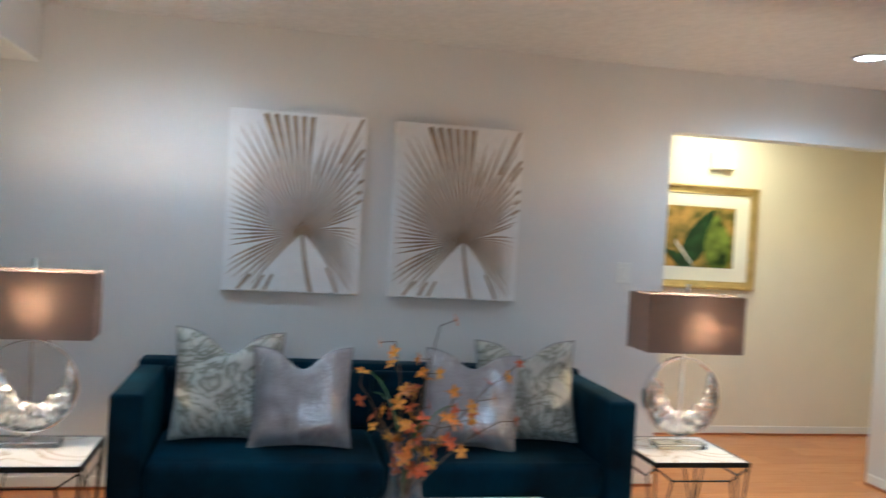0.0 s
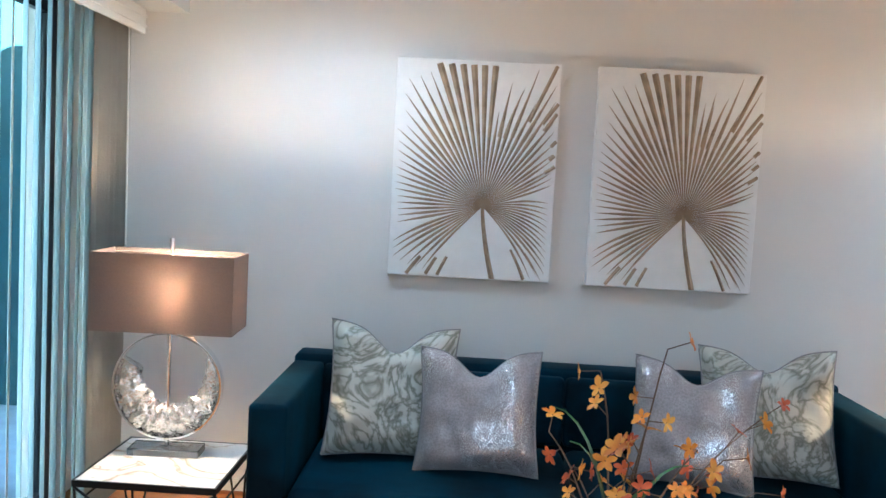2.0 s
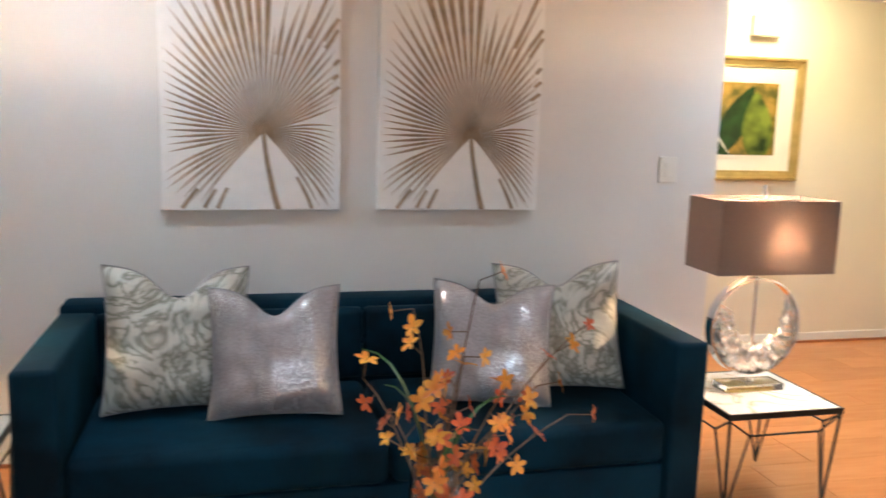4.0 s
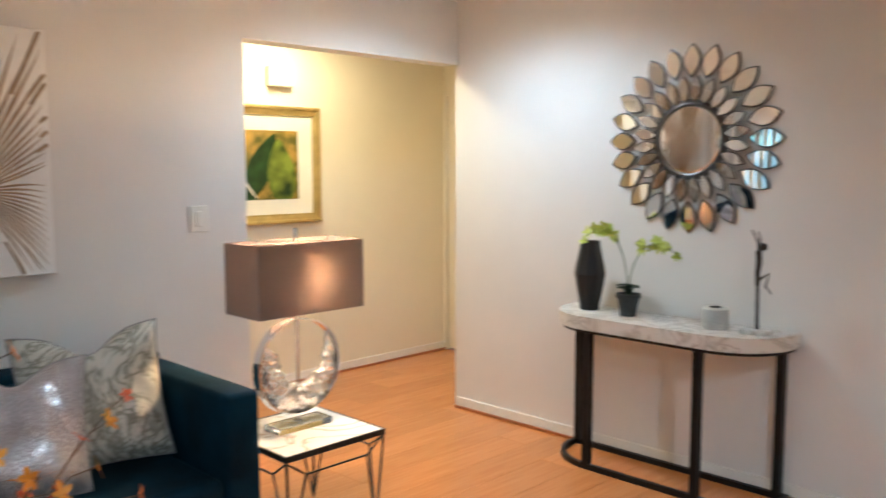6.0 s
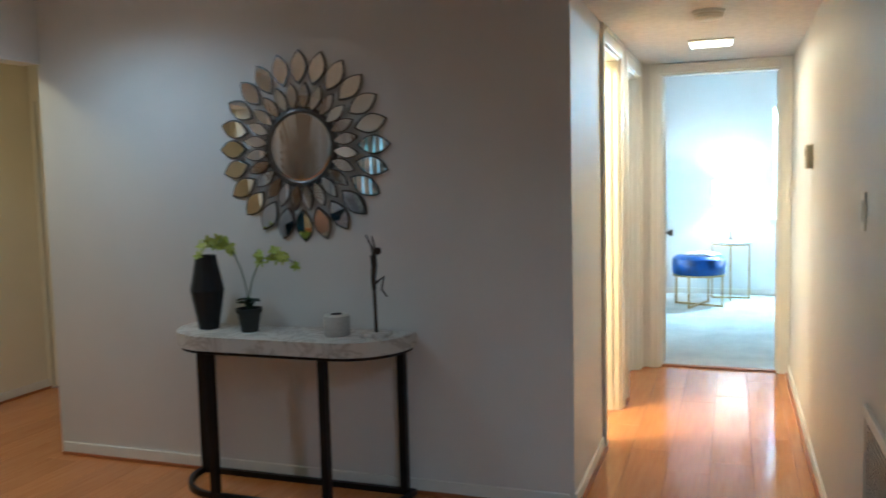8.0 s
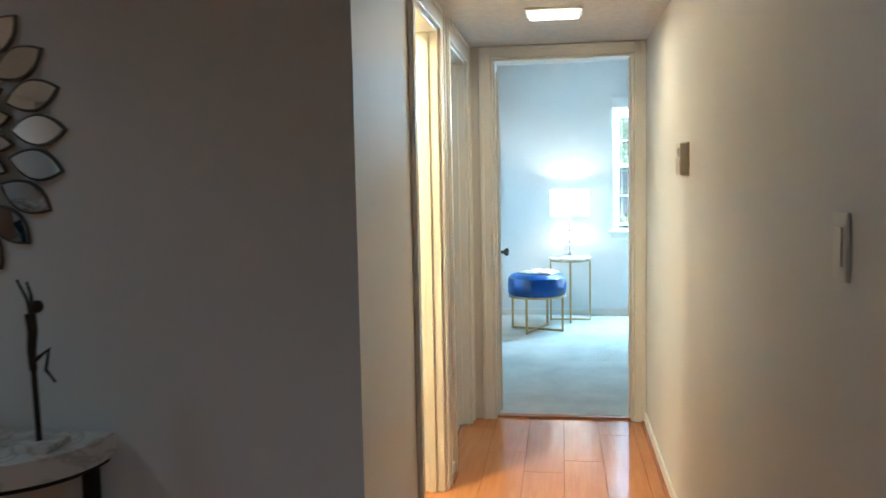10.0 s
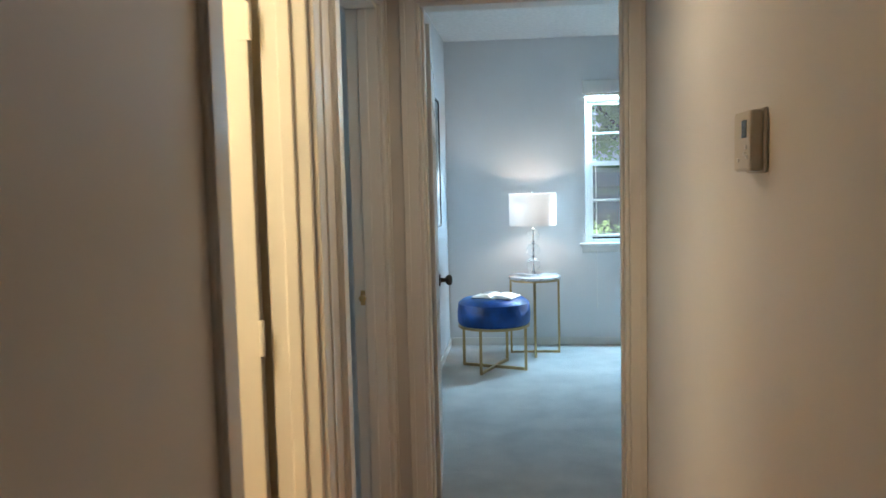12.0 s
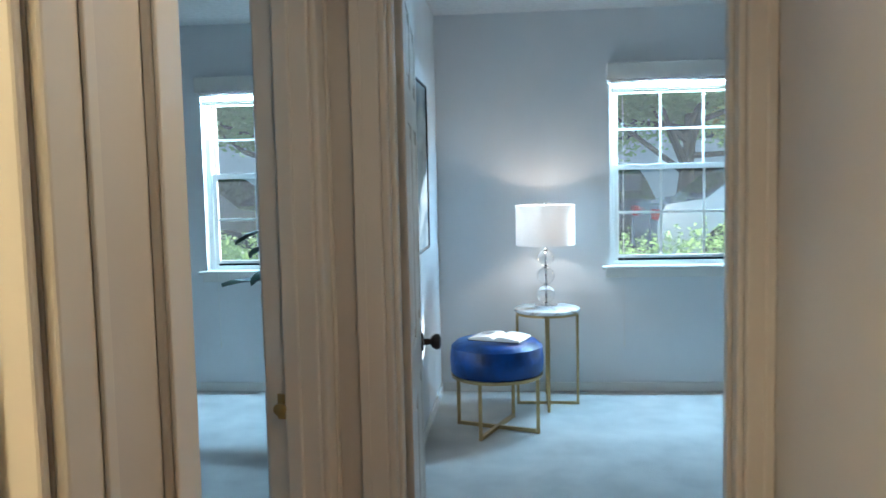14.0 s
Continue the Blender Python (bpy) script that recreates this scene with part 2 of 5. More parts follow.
M["hedge"] = mat("hedge_leaves", (0.06, 0.12, 0.035), 0.3, second=(0.11, 0.21, 0.05), scale=5)
M["autumn"] = mat("yellowing_leaves", (0.22, 0.15, 0.03), 0.5, second=(0.12, 0.16, 0.03), scale=3)
for nm in ("foliage", "hedge", "autumn"):
    n, l = M[nm].node_tree.nodes, M[nm].node_tree.links
    tr, mx = n.new("ShaderNodeBsdfTranslucent"), n.new("ShaderNodeMixShader")
    tr.inputs[0].default_value = (0.50, 0.66, 0.24, 1) if nm != "autumn" else (0.5, 0.4, 0.06, 1)
    mx.inputs[0].default_value = 0.6
    l.new(n["Principled BSDF"].outputs[0], mx.inputs[1]), l.new(tr.outputs[0], mx.inputs[2])
    l.new(mx.outputs[0], n["Material Output"].inputs[0])
M["bark"] = mat("bark", (0.09, 0.065, 0.05), 0.85, vary=0.3, scale=12, bump=0.6, bump_scale=20)
M["asphalt"] = mat("asphalt", (0.055, 0.055, 0.058), 0.85, vary=0.2, scale=8, bump=0.2)
M["grass"] = mat("lawn", (0.06, 0.11, 0.03), 0.9, vary=0.3, scale=5)
M["kerb"] = mat("kerb_concrete", (0.36, 0.35, 0.33), 0.8)
M["car_silver"] = mat("silver_paint", (0.62, 0.66, 0.70), 0.25, 0.5, vary=0.02, coat=0.6)
M["car_dark"] = mat("dark_paint", (0.02, 0.022, 0.028), 0.2, 0.3, vary=0.05, coat=0.6)
M["car_glass"] = mat("tinted_glass", (0.02, 0.025, 0.03), 0.05, vary=0.05)
M["tyre"] = mat("tyre", (0.02, 0.02, 0.02), 0.8)
M["red_lens"] = mat("red_lens", (0.45, 0.02, 0.02), 0.2)
M["facade"] = mat("far_stucco", (0.62, 0.60, 0.56), 0.8, vary=0.06)
M["roof"] = mat("far_roof", (0.12, 0.09, 0.08), 0.8, vary=0.2)
M["paper"] = mat("paper", (0.80, 0.79, 0.75), 0.7, vary=0.02)
M["ink"] = mat("ink", (0.25, 0.25, 0.26), 0.7)
M["dark_pot"] = mat("dark_pot", (0.03, 0.035, 0.035), 0.5, vary=0.2)
M["grey_pot"] = mat("grey_ceramic", (0.22, 0.25, 0.28), 0.5, vary=0.1)
M["painting"] = mat("abstract_paint", (0.05, 0.10, 0.13), 0.5, second=(0.42, 0.46, 0.47), scale=2.2, detail=6, stretch=(1, 1, 2.2))
M["painting2"] = mat("abstract_low", (0.30, 0.30, 0.28), 0.5, second=(0.12, 0.17, 0.18), scale=3)
M["led"] = glow("lit_panel", (1.0, 0.86, 0.66), 1.3)
M["led_cool"] = glow("lit_downlight", (0.9, 0.95, 1.0), 1.8)
M["bulb"] = glow("lit_bulb", (1.0, 0.66, 0.36), 2.6)


# ---- mesh helpers ----
def bm_new():
    return bmesh.new()


def box(bm, x0, x1, y0, y1, z0, z1, bevel=0.0, seg=2):
    vs = [bm.verts.new((x, y, z)) for x in (x0, x1) for y in (y0, y1) for z in (z0, z1)]
    fs = [bm.faces.new([vs[i] for i in f]) for f in
          ((0, 1, 3, 2), (4, 6, 7, 5), (0, 4, 5, 1), (2, 3, 7, 6), (0, 2, 6, 4), (1, 5, 7, 3))]
    if bevel:
        edges = list({e for f in fs for e in f.edges})
        bmesh.ops.bevel(bm, geom=edges, offset=bevel, segments=seg, affect="EDGES", profile=0.5)
    return vs


def tube(bm, pts, r, n=8, caps=True, r_end=None):
    pts = [Vector(p) for p in pts]
    rings = []
    up = Vector((0, 0, 1))
    for i, p in enumerate(pts):
        d = (pts[min(i + 1, len(pts) - 1)] - pts[max(i - 1, 0)]).normalized()
        a = d.cross(up if abs(d.dot(up)) < 0.95 else Vector((1, 0, 0))).normalized()
        b = d.cross(a)
        rr = r if r_end is None else r + (r_end - r) * i / (len(pts) - 1)
        rings.append([bm.verts.new(p + rr * (math.cos(2 * math.pi * k / n) * a + math.sin(2 * math.pi * k / n) * b)) for k in range(n)])
    for r0, r1 in zip(rings, rings[1:]):
        for k in range(n):
            bm.faces.new((r0[k], r0[(k + 1) % n], r1[(k + 1) % n], r1[k]))
    if caps:
        bm.faces.new(rings[0]), bm.faces.new(rings[-1])


def bar(bm, p0, p1, w, h):
    p0, p1 = Vector(p0), Vector(p1)
    d = (p1 - p0).normalized()
    a = d.cross(Vector((0, 0, 1)) if abs(d.z) < 0.95 else Vector((1, 0, 0))).normalized()
    b = a.cross(d)
    q = [[bm.verts.new(p + sa * a * w / 2 + sb * b * h / 2) for sa, sb in ((-1, -1), (1, -1), (1, 1), (-1, 1))] for p in (p0, p1)]
    for k in range(4):
        bm.faces.new((q[0][k], q[0][(k + 1) % 4], q[1][(k + 1) % 4], q[1][k]))
    bm.faces.new(q[0]), bm.faces.new(q[1])


def lathe(bm, profile, n=32, centre=(0, 0, 0)):
    cx, cy, cz = centre
    rings = [[bm.verts.new((cx + r * math.cos(2 * math.pi * k / n), cy + r * math.sin(2 * math.pi * k / n), cz + z)) for k in range(n)] for r, z in profile]
    for r0, r1 in zip(rings, rings[1:]):
        for k in range(n):
            bm.faces.new((r0[k], r0[(k + 1) % n], r1[(k + 1) % n], r1[k]))
    bm.faces.new(rings[0]), bm.faces.new(rings[-1])


def prism(bm, outline, z0, z1):
    lo, hi = [bm.verts.new((x, y, z0)) for x, y in outline], [bm.verts.new((x, y, z1)) for x, y in outline]
    bm.faces.new(lo), bm.faces.new(hi)
    for k in range(len(lo)):
        j = (k + 1) % len(lo)
        bm.faces.new((lo[k], lo[j], hi[j], hi[k]))


def finish(name, bm, material, smooth=False):
    bmesh.ops.recalc_face_normals(bm, faces=bm.faces)
    me = bpy.data.meshes.new(name)
    bm.to_mesh(me)
    bm.free()
    me.materials.append(material)
    if smooth:
        me.polygons.foreach_set("use_smooth", [True] * len(me.polygons))
        me.set_sharp_from_angle(angle=radians(40))
    return me


def part(name, bm, material, parent=None, label="", smooth=False):
    ob = new(name, finish(name, bm, material, smooth))
    ob.parent = parent
    if label:
        tagged(ob, label)
    return ob


def thing(name, at, label, category, group="", rz=0.0):
    ob = new(name)
    ob.empty_display_size = 0.1
    ob.matrix_world = pose(*at, 0, 0, rz)
    return tagged(ob, label, category, group)


def structure(name, boxes, material, label, category, bevel=0.0):
    bm = bm_new()
    for b in boxes:
        box(bm, *b, bevel=bevel)
    return tagged(part(name, bm, material), label, category, kind="structure")


# ---- large structure ----
SW, CW, HL, HR, EW = 4.20, 3.53, 1.53, 0.55, 6.16     # sofa wall y, console wall x, hall sides y, hall end x
LC, HC, BC, HEAD = 2.35, 2.12, 2.50, 2.00             # ceilings and opening head
structure("wall_sofa", [(-1.75, 2.12, SW, SW + 0.12, 0, LC), (2.12, CW, SW, SW + 0.12, HEAD, LC)], M["wall"], "off-white painted living room wall with a wide opening", "wall")
structure("wall_console", [(CW, CW + 0.11, HL + 0.12, SW + 0.02, 0, LC)], M["wall"], "off-white painted wall behind the console table", "wall")
structure("wall_hall_left", [(CW, 4.40, HL, HL + 0.12, 0, 2.6), (5.03, 5.34, HL, HL + 0.12, 0, 2.6), (6.05, EW + 0.12, HL, HL + 0.12, 0, 2.6),
                             (4.40, 5.03, HL, HL + 0.12, 2.03, 2.6), (5.34, 6.05, HL, HL + 0.12, 2.03, 2.6)], M["wall"], "off-white hallway wall with two door openings", "wall")
structure("wall_hall_right", [(1.7, EW + 0.12, HR - 0.12, HR, 0, 2.6)], M["wall"], "off-white hallway wall with thermostat and switch", "wall")
structure("wall_hall_end", [(EW, EW + 0.12, HR, 0.612, 0, 2.6), (EW, EW + 0.12, 1.405, HL, 0, 2.6), (EW, EW + 0.12, 0.612, 1.405, 2.055, 2.6)], M["wall"], "off-white hallway end wall with door opening", "wall")
structure("wall_living_back", [(-1.75, 1.7, -2.72, -2.6, 0, LC), (1.7, 1.82, -2.72, HR - 0.12, 0, LC)], M["wall"], "off-white painted living room wall", "wall")
structure("wall_patio", [(-1.75, -1.62, -2.6, -0.9, 0, LC), (-1.75, -1.62, 3.95, SW, 0, LC), (-1.75, -1.62, -0.9, 3.95, 2.05, LC)], M["wall"], "off-white wall around the sliding patio door", "wall")
structure("ceiling_living", [(-1.75, CW + 0.11, -2.72, SW + 0.12, LC, LC + 0.12)], M["ceil"], "off-white textured living room ceiling", "ceiling")
structure("ceiling_soffit", [(-1.62, -1.18, -2.6, SW - 0.001, 2.07, LC - 0.002)], M["wall"], "painted soffit above the patio door", "soffit")
structure("ceiling_hall", [(CW + 0.004, EW, HR, HL, HC, HC + 0.1), (CW - 0.11, CW + 0.004, HR, HL, HC, LC - 0.002)], M["ceil"], "lowered off-white textured hallway ceiling", "ceiling")
structure("wall_entry_far", [(0.9, 4.72, 5.37, 5.49, 0, LC + 0.1)], M["cream"], "cream painted entry wall", "wall")
structure("wall_entry_side", [(4.60, 4.72, 5.34, 5.37, 0, LC + 0.1), (4.60, 4.72, SW + 0.12, 4.43, 0, LC + 0.1), (4.60, 4.72, 4.43, 5.34, 1.955, LC + 0.1),
                              (0.9, 1.02, SW + 0.12, 5.37, 0, LC + 0.1), (CW + 0.11, 4.72, SW + 0.0, SW + 0.12, 0, LC + 0.1)], M["cream"], "cream painted entry side walls", "wall")
structure("ceiling_entry", [(1.02, 4.60, SW + 0.12, 5.37, LC, LC + 0.1)], M["ceil"], "cream entry ceiling", "ceiling")
structure("wall_closet", [(3.98, 5.10, 3.2, 3.3, 0, BC), (3.88, 3.98, HL + 0.12, 3.3, 0, BC), (5.10, 5.20, HL + 0.12, 3.3, 0, BC)], M["cream"], "cream walls of the small lit room", "wall")
structure("ceiling_closet", [(3.88, 5.2, HL + 0.12, 3.3, BC - 0.06, BC + 0.05)], M["cream"], "cream ceiling of the small lit room", "ceiling")
structure("wall_bedroom_divider", [(EW + 0.12, 9.81, 1.635, 1.73, 0, BC)], M["wall_bed"], "white painted wall between two bedrooms", "wall")
WIN1, WIN2 = (-0.455, 0.505), (2.275, 3.235)
Z0, Z1 = 0.84, 2.03
structure("wall_bedroom_window", [(9.81, 9.97, -2.4, WIN1[0], 0, BC), (9.81, 9.97, WIN1[1], WIN2[0], 0, BC), (9.81, 9.97, WIN2[1], 4.9, 0, BC),
                                  (9.81, 9.97, WIN1[0], WIN1[1], 0, Z0), (9.81, 9.97, WIN1[0], WIN1[1], Z1, BC),
                                  (9.81, 9.97, WIN2[0], WIN2[1], 0, Z0), (9.81, 9.97, WIN2[0], WIN2[1], Z1, BC)], M["wall_bed"], "white painted outer wall with two windows", "wall")
structure("wall_bedroom_side", [(EW, 9.97, -2.5, -2.4, 0, BC), (EW, EW + 0.12, -2.4, HR - 0.12, 0, BC), (5.2, 9.97, 4.9, 5.0, 0, BC), (5.2, 5.3, 3.3, 4.9, 0, BC)], M["wall_bed"], "white painted bedroom walls", "wall")
structure("ceiling_bedroom", [(EW + 0.12, 9.97, -2.5, 1.68, BC, BC + 0.1), (5.2, 9.97, 1.68, 5.0, BC, BC + 0.1), (EW, EW + 0.12, -2.5, HR, BC, BC + 0.1)], M["ceil"], "white textured bedroom ceiling", "ceiling")
structure("floor_carpet", [(EW + 0.06, 9.81, -2.4, 1.635, -0.1, 0.004), (5.2, 9.81, 1.73, 4.9, -0.1, 0.004), (5.31, EW + 0.12, HL + 0.06, 1.73, -0.1, 0.003)], M["carpet"], "pale plush bedroom carpet", "carpet")
structure("floor_base", [(-1.75, EW + 0.06, HR - 0.12, HL + 0.06, -0.12, -0.004), (-1.75, 5.2, HL + 0.06, 5.5, -0.12, -0.004), (-1.75, 1.82, -2.72, HR - 0.12, -0.12, -0.004)], M["gap"], "dark joints under the laminate planks", "floor")
structure("threshold", [(EW + 0.03, EW + 0.08, 0.628, 1.389, -0.004, 0.012)], M["shoe"], "brown wooden threshold strip", "threshold", 0.003)


def baseboard(x0, x1, y0, y1, axis, side, beaded=True):
    """A low moulded baseboard with a brown bead along a wall; side is the way it faces."""
    t, h = 0.012, 0.065
    bm = bm_new()
    if axis == "x":
        box(bm, x0, x1, *sorted((y0, y0 + side * t)), 0, h, bevel=0.004)
    else:
        box(bm, *sorted((x0, x0 + side * t)), y0, y1, 0, h, bevel=0.004)
    ob = tagged(part("baseboard", bm, M["trim"]), "low white painted baseboard", "baseboard", "baseboards", "structure")
    if not beaded:
        return ob
    bm = bm_new()
    if axis == "x":
        box(bm, x0, x1, *sorted((y0 + side * t, y0 + side * (t + 0.012))), 0, 0.014)
    else:
        box(bm, *sorted((x0 + side * t, x0 + side * (t + 0.012))), y0, y1, 0, 0.014)
    part("bead", bm, M["shoe"], ob, "brown floor bead")
    return ob


baseboard(-1.6, 2.12, SW, SW, "x", -1)
baseboard(CW, CW, HL + 0.02, SW, "y", -1)
baseboard(CW, 4.32, HL, HL, "x", -1)
baseboard(5.116, 5.254, HL, HL, "x", -1)
baseboard(1.7, EW, HR, HR, "x", 1)
baseboard(1.02, 4.60, 5.37, 5.37, "x", -1)
baseboard(1.7, 1.7, -2.6, HR, "y", -1)
baseboard(EW + 0.12, 9.80, 1.635, 1.635, "x", -1, False)
baseboard(9.81, 9.81, -2.4, 1.62, "y", -1, False)
baseboard(9.81, 9.81, 1.73, 4.9, "y", -1, False)


def casing(name, axis, face, a0, a1, top, side, depth=0.12, width=0.075, label="white moulded door casing"):
    """Door trim round an opening a0..a1 in a wall whose visible face lies at `face`; side is the way it faces."""
    root = thing(name, (0, 0, 0), label, "door frame")
    root["kind"] = "structure"

    def piece(nm, u0, u1, d0, d1, z0, z1, bev=0.004):
        bm = bm_new()
        d0, d1 = sorted((face + side * d0, face + side * d1))
        if axis == "x":
            box(bm, u0, u1, d0, d1, z0, z1, bevel=bev)
        else:
            box(bm, d0, d1, u0, u1, z0, z1, bevel=bev)
        part(nm, bm, M["trim"], root)

    for u0, u1, inner in ((a0 - width, a0, 1), (a1, a1 + width, -1)):
        piece("casing_board", u0, u1, 0, 0.014, 0, top + width)
        lo, hi = (u0, u0 + 0.022) if inner == 1 else (u1 - 0.022, u1)
        piece("casing_ridge", lo, hi, 0.014, 0.020, 0, top + width, 0.0028)
    piece("head_casing", a0, a1, 0, 0.014, top, top + width)
    piece("head_ridge", a0, a1, 0.014, 0.024, top + width - 0.022, top + width, 0.006)
    for u0, u1 in ((a0, a0 + 0.016), (a1 - 0.016, a1)):
        piece("jamb", u0, u1, -depth, -0.002, 0, top)
    piece("head_jamb", a0 + 0.016, a1 - 0.016, -depth, -0.002, top - 0.016, top)
    piece("door_stop", a0 + 0.016, a0 + 0.028, -0.075, -0.04, 0, top - 0.016)
    piece("door_stop", a1 - 0.028, a1 - 0.016, -0.075, -0.04, 0, top - 0.016)
    return root


casing("door_frame_1", "x", HL, 4.40, 5.03, 2.03, -1, width=0.085)
casing("door_frame_2", "x", HL, 5.34, 6.05, 2.03, -1, width=0.085)
casing("door_frame_3", "y", EW, 0.612, 1.405, 2.055, -1, width=0.06)


def panel_door(name, hinge, width, rz, material, label, knob=True, knob_mat="old_bronze", knob_z=0.9, height=2.0):
    """A six-panel door leaf; local x runs from the hinge, y is its thickness."""
    root = thing(name, hinge, label, "door", rz=rz)
    root["kind"] = "structure"
    bm = bm_new()
    box(bm, 0, width, -0.013, 0.013, 0.012, height)
    part("panel_core", bm, material, root)
    st = 0.105
    mid = width / 2
    rails = [(0.012, 0.22), (0.82, 0.98), (1.58, 1.68), (height - 0.11, height)]
    bm = bm_new()
    for x0, x1 in ((0, st), (width - st, width), (mid - 0.045, mid + 0.045)):
        box(bm, x0, x1, -0.019, 0.019, 0.012, height, bevel=0.003)
    part("stile", bm, material, root)
    for z0, z1 in rails:
        bm = bm_new()
        for x0, x1 in ((st, mid - 0.045), (mid + 0.045, width - st)):
            box(bm, x0, x1, -0.0185, 0.0185, z0, z1, bevel=0.003)
        part("rail", bm, material, root)
    for (za, z0), (z1, zb) in zip(rails, rails[1:]):
        for x0, x1 in ((st, mid - 0.045), (mid + 0.045, width - st)):
            bm = bm_new()
            box(bm, x0 + 0.03, x1 - 0.03, -0.018, 0.018, z0 + 0.03, z1 - 0.03, bevel=0.012)
            part("panel", bm, material, root)
    if knob:
        for s in (-1, 1):
            k = Matrix.Rotation(radians(-90 * s), 4, "X")
            bm = bm_new()
            lathe(bm, [(0.0301, 0), (0.03, 0.006), (0.012, 0.009), (0.010, 0.03), (0.020, 0.036), (0.027, 0.048), (0.025, 0.060), (0.012, 0.066)], 20)
            bm.transform(Matrix.Translation((width - 0.06, s * 0.019, knob_z)) @ k)
            part("door_knob", bm, M[knob_mat], root, "round bronze door knob", True)
        bm = bm_new()
        box(bm, width, width + 0.008, -0.008, 0.008, knob_z - 0.012, knob_z + 0.012, bevel=0.003)
        part("latch", bm, M[knob_mat], root, "metal door latch")
    for z in (0.22, 1.0, 1.78):
        bm = bm_new()
        tube(bm, [(-0.006, 0.02, z - 0.045), (-0.006, 0.02, z + 0.045)], 0.007, 8)
        box(bm, -0.001, 0.03, 0.0195, 0.0215, z - 0.045, z + 0.045)
        part("hinge", bm, material, root)
    return root


panel_door("door_1", (5.005, 1.672, 0), 0.60, 92, M["trim"], "cream panelled door standing open into a lit room", knob=False)
panel_door("door_2", (5.335, 1.69, 0), 0.68, 91, M["trim"], "white panelled door standing open into a bedroom")
panel_door("door_3", (6.30, 1.385, 0), 0.80, 5, M["trim"], "white panelled bedroom door standing open", knob_z=0.89)
panel_door("door_4", (4.63, 5.33, 0), 0.88, -90, M["cream"], "cream closed front door in the entry", knob_z=0.95, height=1.96)


# ---- living room ----
def sofa():
    root = thing("sofa", (0.472, 3.70, 0), "deep teal velvet sofa with square arms against the wall", "sofa")
    hw, y0, y1 = 1.107, -0.42, 0.44
    arm = 0.13
    for s in (-1, 1):
        bm = bm_new()
        box(bm, *sorted((s * hw, s * (hw - arm))), y0, y1 - 0.15, 0.05, 0.662, bevel=0.018, seg=3)
        part("arm", bm, M["velvet"], root, smooth=True)
    bm = bm_new()
    box(bm, -hw, hw, y1 - 0.148, y1, 0.05, 0.685, bevel=0.018, seg=3)
    part("backrest", bm, M["velvet"], root, smooth=True)
    n = 4
    w = (2 * hw - 2 * arm) / n
    for k in range(n):
        bm = bm_new()
        x = -hw + arm + k * w
        box(bm, x + 0.002, x + w - 0.002, y1 - 0.215, y1 - 0.15, 0.38, 0.66, bevel=0.022, seg=4)
        part("back_panel", bm, M["velvet"], root, smooth=True)
    for k in range(3):
        bm = bm_new()
        lathe(bm, [(0.004, 0), (0.012, 0.003), (0.009, 0.008), (0.003, 0.010)], 12)
        bm.transform(Matrix.Translation((-hw + arm + (k + 1) * w, y1 - 0.205, 0.53)) @ Matrix.Rotation(radians(90), 4, "X"))
        part("tuft_button", bm, M["velvet"], root, smooth=True)
    bm = bm_new()
    box(bm, -hw + arm + 0.003, hw - arm - 0.003, y0 + 0.02, y1 - 0.15, 0.05, 0.225, bevel=0.012)
    part("seat_base", bm, M["velvet"], root, smooth=True)
    for s in (0, 1):
        bm = bm_new()
        x = -hw + arm + 0.005 + s * (hw - arm)
        box(bm, x, x + hw - arm - 0.008, y0 + 0.005, y1 - 0.217, 0.228, 0.38, bevel=0.035, seg=4)
        for v in bm.verts:
            if v.co.z > 0.37:
                fx = (v.co.x - x) / (hw - arm)
                v.co.z += 0.018 * math.sin(math.pi * min(1, max(0, fx)))
        part("seat_cushion", bm, M["velvet"], root, smooth=True)
    for x in (-hw + 0.07, hw - 0.07):
        for y in (y0 + 0.07, y1 - 0.07):
            bm = bm_new()
            box(bm, x - 0.03, x + 0.03, y - 0.03, y + 0.03, 0.0, 0.052)
            part("leg", bm, M["matte_black"], root, "short black leg")
    return root


sofa()


